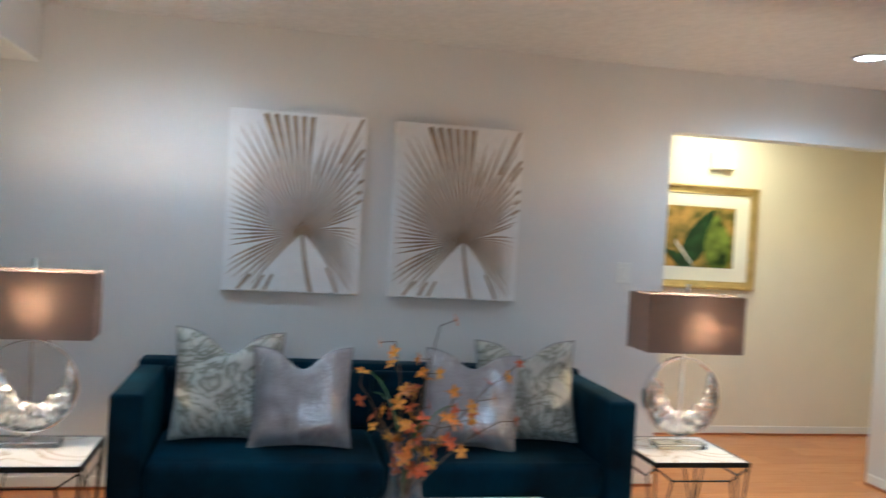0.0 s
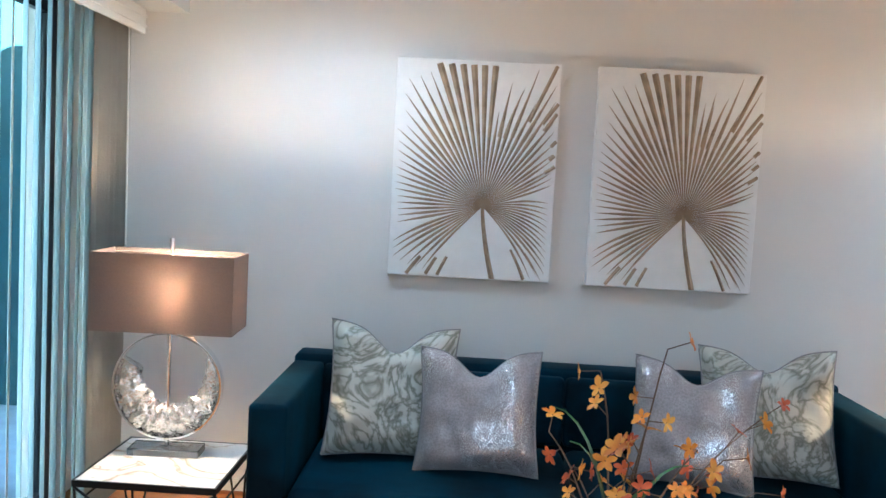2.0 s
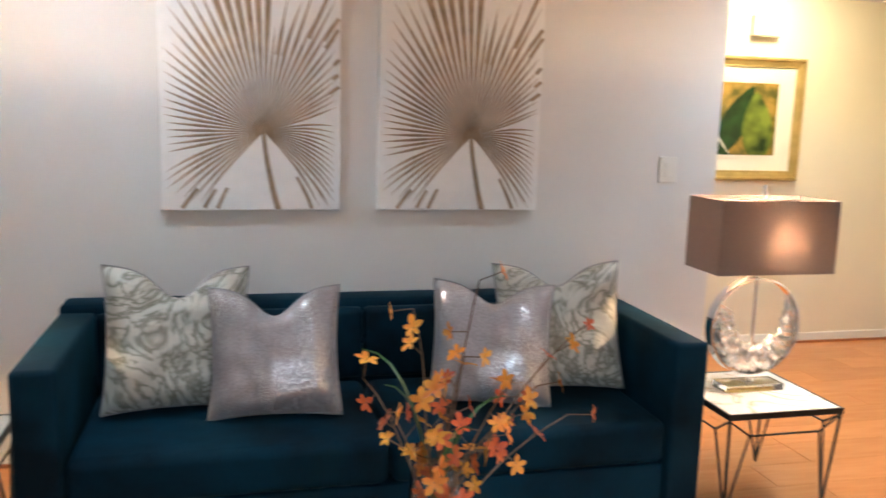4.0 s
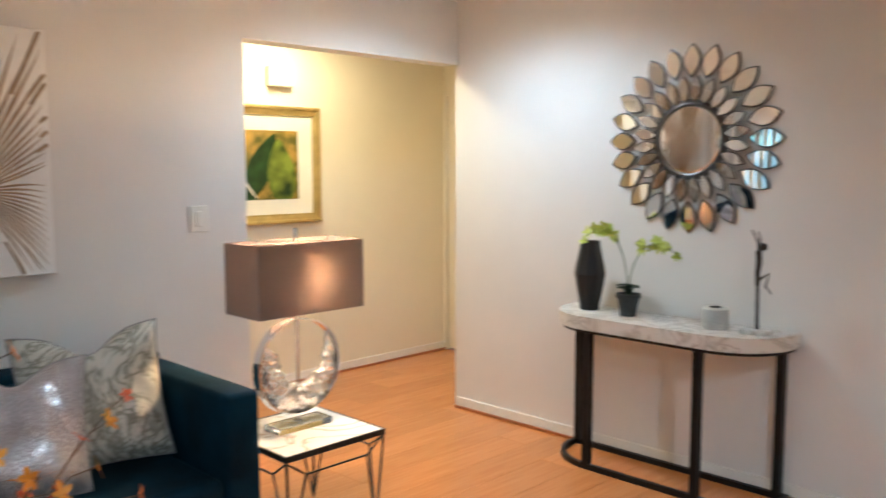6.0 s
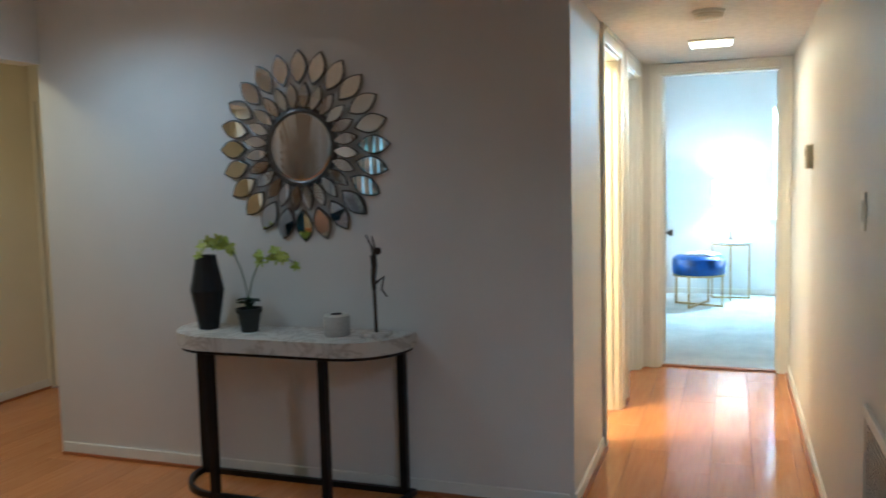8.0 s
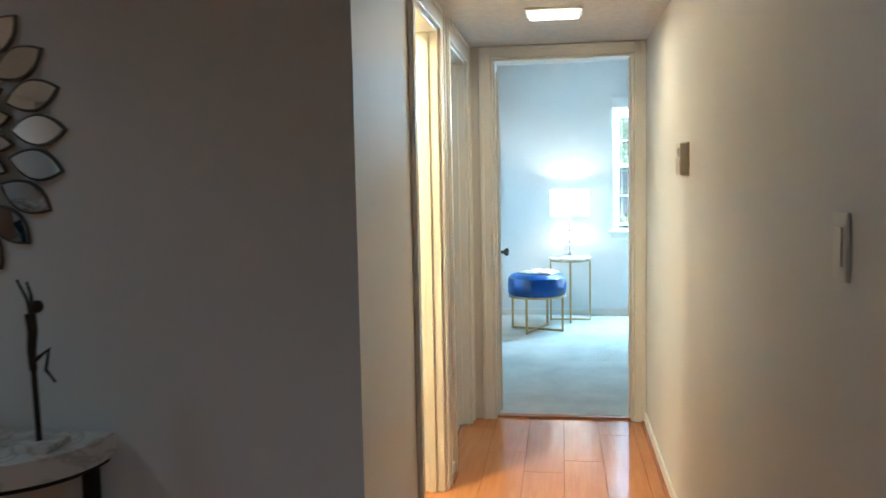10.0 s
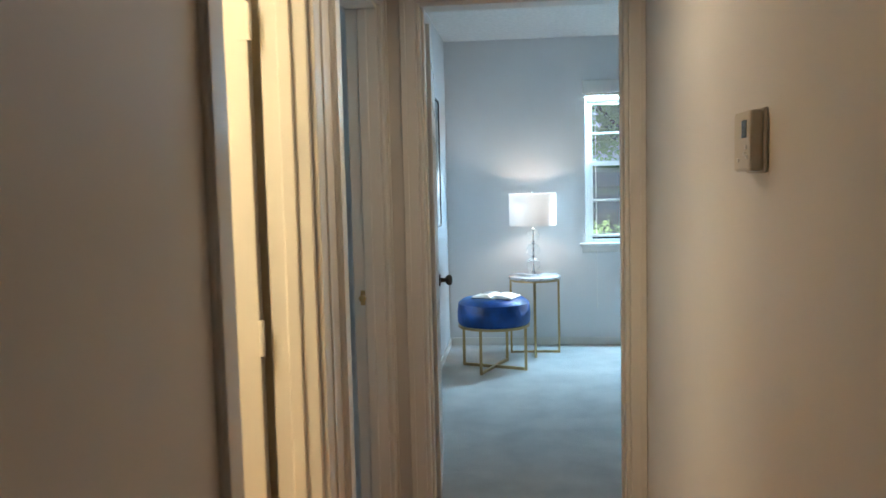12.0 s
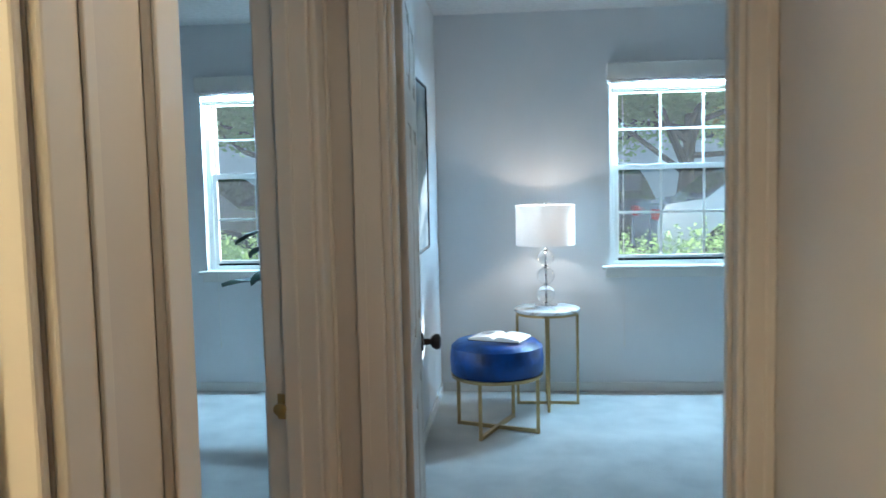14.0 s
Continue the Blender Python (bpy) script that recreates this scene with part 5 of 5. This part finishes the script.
def accent_table(at):
    root = thing("accent_table", at, "small round marble-topped table on slim brass legs", "side table")
    bm = bm_new()
    lathe(bm, [(0.197, 0.592), (0.203, 0.596), (0.203, 0.612), (0.198, 0.616), (0.02, 0.616)], 48)
    part("marble_top", bm, M["marble"], root, "white round marble top", True)
    bm = bm_new()
    lathe(bm, [(0.18, 0.578), (0.195, 0.578), (0.195, 0.5915), (0.18, 0.5915)], 48)
    part("ring", bm, M["brass"], root)
    for k in range(4):
        a = radians(90 * k)
        c = Vector((math.cos(a), math.sin(a), 0)) * 0.187
        bm = bm_new()
        bar(bm, c, c + Vector((0, 0, 0.578)), 0.016, 0.016)
        part("leg", bm, M["brass"], root)
        bm = bm_new()
        bar(bm, Vector((0, 0, 0.009 + 0.0004 * k)), c * 0.95 + Vector((0, 0, 0.009 + 0.0004 * k)), 0.016, 0.016)
        part("cross_foot", bm, M["brass"], root)


ATAB = (9.485, 0.932)
accent_table((*ATAB, 0.004))


def ball_lamp(at):
    root = thing("ball_lamp", at, "lit lamp of stacked clear balls with white drum shade", "lamp")
    bm = bm_new()
    lathe(bm, [(0.072, 0.0005), (0.074, 0.004), (0.074, 0.02), (0.06, 0.026), (0.02, 0.027)], 32)
    part("base", bm, M["chrome"], root, "brushed metal base", True)
    for z, r in ((0.086, 0.055), (0.201, 0.054), (0.313, 0.050)):
        bm = bm_new()
        bmesh.ops.create_uvsphere(bm, u_segments=32, v_segments=20, radius=r, matrix=Matrix.Translation((0, 0, z)))
        part("glass_ball", bm, M["acrylic"], root, "clear glass ball", True)
    for z in (0.030, 0.1435, 0.259, 0.366):
        bm = bm_new()
        lathe(bm, [(0.016, z - 0.004), (0.018, z - 0.002), (0.018, z + 0.002), (0.016, z + 0.004)], 20)
        part("collar", bm, M["chrome"], root, "metal collar", True)
    bm = bm_new()
    tube(bm, [(0, 0, 0.028), (0, 0, 0.65)], 0.006, 10)
    part("stem", bm, M["chrome"], root)
    bm = bm_new()
    z0, z1, R = 0.395, 0.642, 0.182
    lathe(bm, [(R, z0), (R, z1)], 48)
    for f in [f for f in bm.faces if len(f.verts) > 4]:
        bm.faces.remove(f)
    part("shade", bm, M["white_shade"], root, "white fabric drum shade", True)
    bm = bm_new()
    for k in range(3):
        a = radians(120 * k)
        bar(bm, (0, 0, z1 - 0.006), (math.cos(a) * R, math.sin(a) * R, z1 - 0.006), 0.003, 0.003)
    tube(bm, [(0, 0, 0.642), (0, 0, 0.66)], 0.008, 10)
    part("spider", bm, M["chrome"], root)
    lamp("lamp_glow", "POINT", (at[0], at[1], at[2] + 0.53), 2.6, (1.0, 0.72, 0.5), size=0.03)


ball_lamp((ATAB[0] - 0.02, ATAB[1] + 0.005, 0.6205))


def abstract_picture():
    root = thing("abstract_picture", (8.43, 1.635, 1.50), "large blue-grey abstract painting in thin dark frame", "picture")
    w, h = 0.50, 0.445
    bm = bm_new()
    box(bm, -w + 0.012, w - 0.012, -0.03, -0.001, -h + 0.012, h - 0.012)
    part("canvas", bm, M["painting"], root, "blue-grey abstract painting")
    for b in ((-w, w, h - 0.012, h), (-w, w, -h, -h + 0.012), (-w, -w + 0.012, -h + 0.012, h - 0.012), (w - 0.012, w, -h + 0.012, h - 0.012)):
        bm = bm_new()
        box(bm, b[0], b[1], -0.038, -0.001, b[2], b[3], bevel=0.002)
        part("frame_bar", bm, M["matte_black"], root, "thin dark frame")


abstract_picture()


def potted_plant(at):
    root = thing("potted_plant", at, "large-leaved dark green plant in a grey pot", "plant")
    bm = bm_new()
    lathe(bm, [(0.12, 0), (0.155, 0.13), (0.15, 0.34), (0.138, 0.37), (0.125, 0.36), (0.13, 0.31), (0.02, 0.31)], 32)
    part("pot", bm, M["grey_pot"], root, "grey ceramic pot", True)
    rnd = random.Random(21)
    for a, knee_z, reach, length in ((88, 0.84, 0.22, 0.44), (104, 1.16, 0.17, 0.36), (70, 1.05, 0.24, 0.34), (150, 0.95, 0.2, 0.4), (205, 1.2, 0.16, 0.36),
                                     (255, 0.9, 0.10, 0.30), (300, 1.12, 0.12, 0.30), (345, 0.98, 0.16, 0.34), (30, 1.22, 0.12, 0.34)):
        a = radians(a)
        d, s = Vector((math.cos(a), math.sin(a), 0)), Vector((-math.sin(a), math.cos(a), 0))
        base, knee = Vector((d.x * 0.03, d.y * 0.03, 0.31)), Vector((0, 0, knee_z)) + d * reach
        bm = bm_new()
        tube(bm, [base, base.lerp(knee, 0.4) - d * 0.02, base.lerp(knee, 0.8), knee], 0.007, 6, True, 0.004)
        part("stalk", bm, M["green_leaf"], root, "green stalk", True)
        bm = bm_new()
        rows = []
        droop = rnd.uniform(0.04, 0.10)
        for i in range(12):
            f = i / 11
            p = knee + d * length * f + Vector((0, 0, 0.08 * f - droop * 2 * f * f))
            w = 0.078 * math.sin(math.pi * min(0.985, 0.04 + f * 0.95)) ** 0.7
            lift = Vector((0, 0, 0.02 + 0.008 * math.sin(9 * f)))
            rows.append([bm.verts.new(p - s * w + lift), bm.verts.new(p - s * w * 0.5 + lift * 0.7), bm.verts.new(p), bm.verts.new(p + s * w * 0.5 + lift * 0.7), bm.verts.new(p + s * w + lift)])
        for r0, r1 in zip(rows, rows[1:]):
            for j in range(4):
                bm.faces.new((r0[j], r0[j + 1], r1[j + 1], r1[j]))
        part("leaf", bm, M["dark_leaf"], root, "glossy dark leaf", True)


potted_plant((9.03, 2.20, 0.004))


# ---- outside the bedroom windows ----
structure("ground", [(9.97, 400, -300, 300, -0.35, -0.25), (-400, -3.9, -300, 300, -0.35, -0.25), (-3.9, 9.97, 5.5, 300, -0.35, -0.25), (-3.9, 9.97, -300, -2.75, -0.35, -0.25)], M["grass"], "green lawn around the house", "ground")
structure("road", [(14.2, 34, -120, 120, -0.25, 0.15)], M["asphalt"], "grey asphalt parking road", "road")
structure("kerb", [(14.0, 14.2, -120, 120, -0.25, 0.18)], M["kerb"], "pale concrete kerb", "kerb", 0.02)


def leaves_mesh(bm_list, centre, radii, n, size, rnd, shell=0.55):
    """Adds n small folded leaves inside an uneven ellipsoid."""
    vs, fs = bm_list
    for _ in range(n):
        while True:
            d = Vector((rnd.uniform(-1, 1), rnd.uniform(-1, 1), rnd.uniform(-1, 1)))
            if 0.05 < d.length <= 1:
                break
        d = d.normalized() * (shell + (1 - shell) * rnd.random()) * (0.82 + 0.3 * noise.noise(d.normalized() * 2.2 + Vector(centre)))
        p = Vector((centre[0] + d.x * radii[0], centre[1] + d.y * radii[1], centre[2] + d.z * radii[2]))
        a = Vector((rnd.uniform(-1, 1), rnd.uniform(-1, 1), rnd.uniform(-0.6, 0.6))).normalized()
        b = a.cross(Vector((rnd.uniform(-1, 1), rnd.uniform(-1, 1), rnd.uniform(-1, 1)))).normalized()
        s = size * rnd.uniform(0.6, 1.3)
        k = len(vs)
        vs += [p - a * s, p + b * s * 0.45, p + a * s, p - b * s * 0.45]
        fs.append((k, k + 1, k + 2, k + 3))


def from_lists(name, lists, material, parent, label=""):
    me = bpy.data.meshes.new(name)
    me.from_pydata([tuple(v) for v in lists[0]], [], lists[1])
    me.materials.append(material)
    ob = new(name, me)
    ob.parent = parent
    return tagged(ob, label)


def hedge():
    rnd = random.Random(31)
    lists = ([], [])
    for k in range(46):
        y = -4.2 + k * 0.26
        leaves_mesh(lists, (12.1 + rnd.uniform(-0.12, 0.12), y, 0.42 + rnd.uniform(-0.08, 0.08)), (0.50, 0.34, 0.68), 1200, 0.024, rnd, 0.7)
    ob = from_lists("hedge", lists, M["hedge"], None)
    tagged(ob, "clipped leafy green hedge below the windows", "hedge", kind="stuff")
    bm = bm_new()
    for k in range(20):
        tube(bm, [(12.1, -4.0 + k * 0.58, -0.26), (12.1 + 0.1 * math.sin(k), -3.95 + k * 0.58, 0.5)], 0.02, 6, True, 0.006)
    tagged(part("hedge_stems", bm, M["bark"]), "brown stems inside the hedge", "hedge", kind="stuff")


hedge()


def tree(at, height, crown, seed, leaf_mat, label, n=9):
    root = thing("tree", at, label, "tree", "trees outside")
    rnd = random.Random(seed)
    bm = bm_new()
    top = Vector((0.2, -0.1, height * 0.55))
    tube(bm, [(0, 0, 0), (0.05, 0.04, height * 0.2), (0.0, -0.05, height * 0.4), top], 0.19, 10, True, 0.10)
    lists = ([], [])
    for k in range(n):
        a = 2 * math.pi * k / n + rnd.uniform(-0.3, 0.3)
        r = crown * rnd.uniform(0.45, 0.95)
        z = height * rnd.uniform(0.45, 1.0)
        tip = Vector((math.cos(a) * r, math.sin(a) * r, z))
        base = Vector((0, 0, height * rnd.uniform(0.28, 0.5)))
        mid = base.lerp(tip, 0.5) + Vector((0, 0, -0.2))
        tube(bm, [base, mid, tip], 0.07, 7, True, 0.02)
        leaves_mesh(lists, tip, (crown * 0.5, crown * 0.5, height * 0.17), 1300, 0.072, rnd, 0.25)
        leaves_mesh(lists, mid + Vector((0, 0, 0.4)), (crown * 0.35, crown * 0.35, height * 0.10), 520, 0.07, rnd, 0.2)
    part("trunk", bm, M["bark"], root, "grey-brown trunk with limbs", True)
    from_lists("crown", lists, leaf_mat, root, "loose crown of small leaves")


tree((22.0, -2.4, 0.15), 4.6, 2.7, 41, M["foliage"], "leafy green street tree with spreading limbs", 12)
tree((23.0, 1.4, 0.15), 4.6, 2.6, 42, M["foliage"], "leafy green street tree beside parked cars", 12)
tree((25.5, -4.4, 0.15), 5.6, 3.0, 43, M["autumn"], "yellowing tree beyond the parked cars")
tree((19.0, 5.2, 0.15), 4.6, 2.6, 44, M["foliage"], "leafy green tree at the road edge", 12)
tree((26.0, 3.4, 0.15), 6.5, 3.2, 45, M["foliage"], "tall green tree far across the road")
tree((28.0, -7.5, 0.15), 6.5, 3.2, 46, M["foliage"], "tall green tree at the far kerb")


def car(at, rz, paint, label):
    root = thing("car", at, label, "car", "parked cars", rz)
    side = [(-2.2, 0.35), (-2.22, 0.62), (-2.12, 0.86), (-1.55, 0.95), (-0.95, 1.36), (-0.3, 1.47), (0.6, 1.45), (1.15, 1.30), (1.62, 0.98), (2.1, 0.92), (2.2, 0.7), (2.18, 0.35)]
    bm = bm_new()
    rows = []
    for x, z in side:
        roof = max(0.0, (z - 0.95) / 0.52)
        w = 0.88 - 0.20 * roof - 0.05 * (abs(x) / 2.2) ** 4
        rows.append([bm.verts.new((x, -w, z)), bm.verts.new((x, w, z)), w])
    lo = [[bm.verts.new((x, s * 0.86, 0.30)) for s in (-1, 1)] for x, z in side]
    for k in range(len(side) - 1):
        a, b = rows[k], rows[k + 1]
        bm.faces.new((a[0], a[1], b[1], b[0]))
        bm.faces.new((a[0], b[0], lo[k + 1][0], lo[k][0]))
        bm.faces.new((a[1], b[1], lo[k + 1][1], lo[k][1]))
        bm.faces.new((lo[k][0], lo[k + 1][0], lo[k + 1][1], lo[k][1]))
    bm.faces.new((rows[0][0], rows[0][1], lo[0][1], lo[0][0]))
    bm.faces.new((rows[-1][0], rows[-1][1], lo[-1][1], lo[-1][0]))
    part("body", bm, paint, root, smooth=True)
    for x0, z0, x1, z1 in ((-1.48, 0.985, -1.0, 1.34), (1.20, 1.29, 1.56, 1.03)):
        bm = bm_new()
        o = 0.012 * (1 if x0 > 0 else -1)
        q = [bm.verts.new(v) for v in ((x0 + o, -0.72, z0 + 0.014), (x0 + o, 0.72, z0 + 0.014), (x1 + o, 0.64, z1 + 0.014), (x1 + o, -0.64, z1 + 0.014))]
        bm.faces.new(q)
        part("windscreen" if x0 < 0 else "rear_window", bm, M["car_glass"], root, "dark glass")
    for s in (-1, 1):
        for pts in (((-1.2, 0.99), (-0.85, 1.30), (-0.15, 1.39), (-0.15, 0.99)), ((-0.08, 0.99), (-0.08, 1.39), (0.6, 1.37), (1.05, 1.24), (1.3, 1.0))):
            bm = bm_new()
            bm.faces.new([bm.verts.new((x, s * (0.905 - 0.20 * max(0, (z - 0.95) / 0.52)), z)) for x, z in pts])
            part("side_window", bm, M["car_glass"], root, "dark glass")
        for x in (-1.38, 1.32):
            bm = bm_new()
            lathe(bm, [(0.2, -0.1), (0.32, -0.1), (0.335, -0.05), (0.335, 0.06), (0.32, 0.1), (0.2, 0.1)], 24)
            bm.transform(Matrix.Translation((x, s * 0.80, 0.335)) @ Matrix.Rotation(radians(90), 4, "X"))
            w = part("wheel", bm, M["tyre"], root, "black tyre", True)
            bm = bm_new()
            lathe(bm, [(0.195, -0.112), (0.195, 0.112)], 20)
            bm.transform(Matrix.Translation((x, s * 0.80, 0.335)) @ Matrix.Rotation(radians(90), 4, "X"))
            part("rim", bm, M["chrome"], w, "metal rim")
        bm = bm_new()
        box(bm, 2.15, 2.215, *sorted((s * 0.55, s * 0.80)), 0.72, 0.86, bevel=0.01)
        part("tail_light", bm, M["red_lens"], root, "red tail light")


car((15.6, -2.75, 0.15), 93, M["car_silver"], "silver car parked along the road")
car((19.4, -0.25, 0.15), 178, M["car_dark"], "dark car parked with its tail to the house")
car((16.4, 6.4, 0.15), 85, M["car_dark"], "dark car parked further along the road")


def far_house():
    root = thing("apartment_house", (44, 0, -0.3), "pale two-storey house across the road", "house")
    bm = bm_new()
    box(bm, 0, 9, -28, 28, 0, 5.6)
    part("wall", bm, M["facade"], root, "pale stucco wall")
    bm = bm_new()
    prism(bm, [(-0.6, 5.6), (4.5, 7.6), (9.6, 5.6)], -28.6, 28.6)
    bm.transform(Matrix(((1, 0, 0, 0), (0, 0, 1, 0), (0, 1, 0, 0), (0, 0, 0, 1))))
    part("roof", bm, M["roof"], root, "dark shingled roof")
    for z in (0.9, 3.4):
        for k in range(13):
            bm = bm_new()
            y = -25 + k * 4.1
            box(bm, -0.05, 0.05, y, y + 1.6, z, z + 1.3)
            part("window", bm, M["car_glass"], root, "dark window")


far_house()


# ---- floor planks ----
PLANK_W, PLANK_L = 0.19, 1.22
plank_floor = tagged(new("floor"), "glossy orange-brown laminate plank floor", "floor", kind="structure")
plank_meshes = {}


def plank(x0, x1, y0, y1):
    key = (round(x1 - x0, 3), round(y1 - y0, 3))
    if key not in plank_meshes:
        bm = bm_new()
        box(bm, 0.0006, key[0] - 0.0006, 0.0006, key[1] - 0.0006, -0.01, 0, bevel=0.0012, seg=1)
        plank_meshes[key] = finish("plank", bm, M["wood"])
    ob = new("plank", plank_meshes[key])
    ob.location = (x0, y0, 0)
    ob.parent = plank_floor


rnd = random.Random(77)
row = 0
y = -2.60
while y < 5.37:
    y1 = min(y + PLANK_W, 5.37)
    spans = []
    if y1 <= HR + 0.01:
        spans = [(-1.62, 1.7)]
    elif y1 <= HL + 0.07:
        spans = [(-1.62, EW + 0.03)]
    else:
        spans = [(-1.62, 5.2 if y < 3.3 else 4.6)]
    for a, b in spans:
        x = a - rnd.uniform(0, PLANK_L)
        while x < b:
            x0, x1 = max(a, x), min(b, x + PLANK_L)
            if x1 - x0 > 0.03:
                plank(x0, x1, y, y1)
            x += PLANK_L
    y = y1
    row += 1
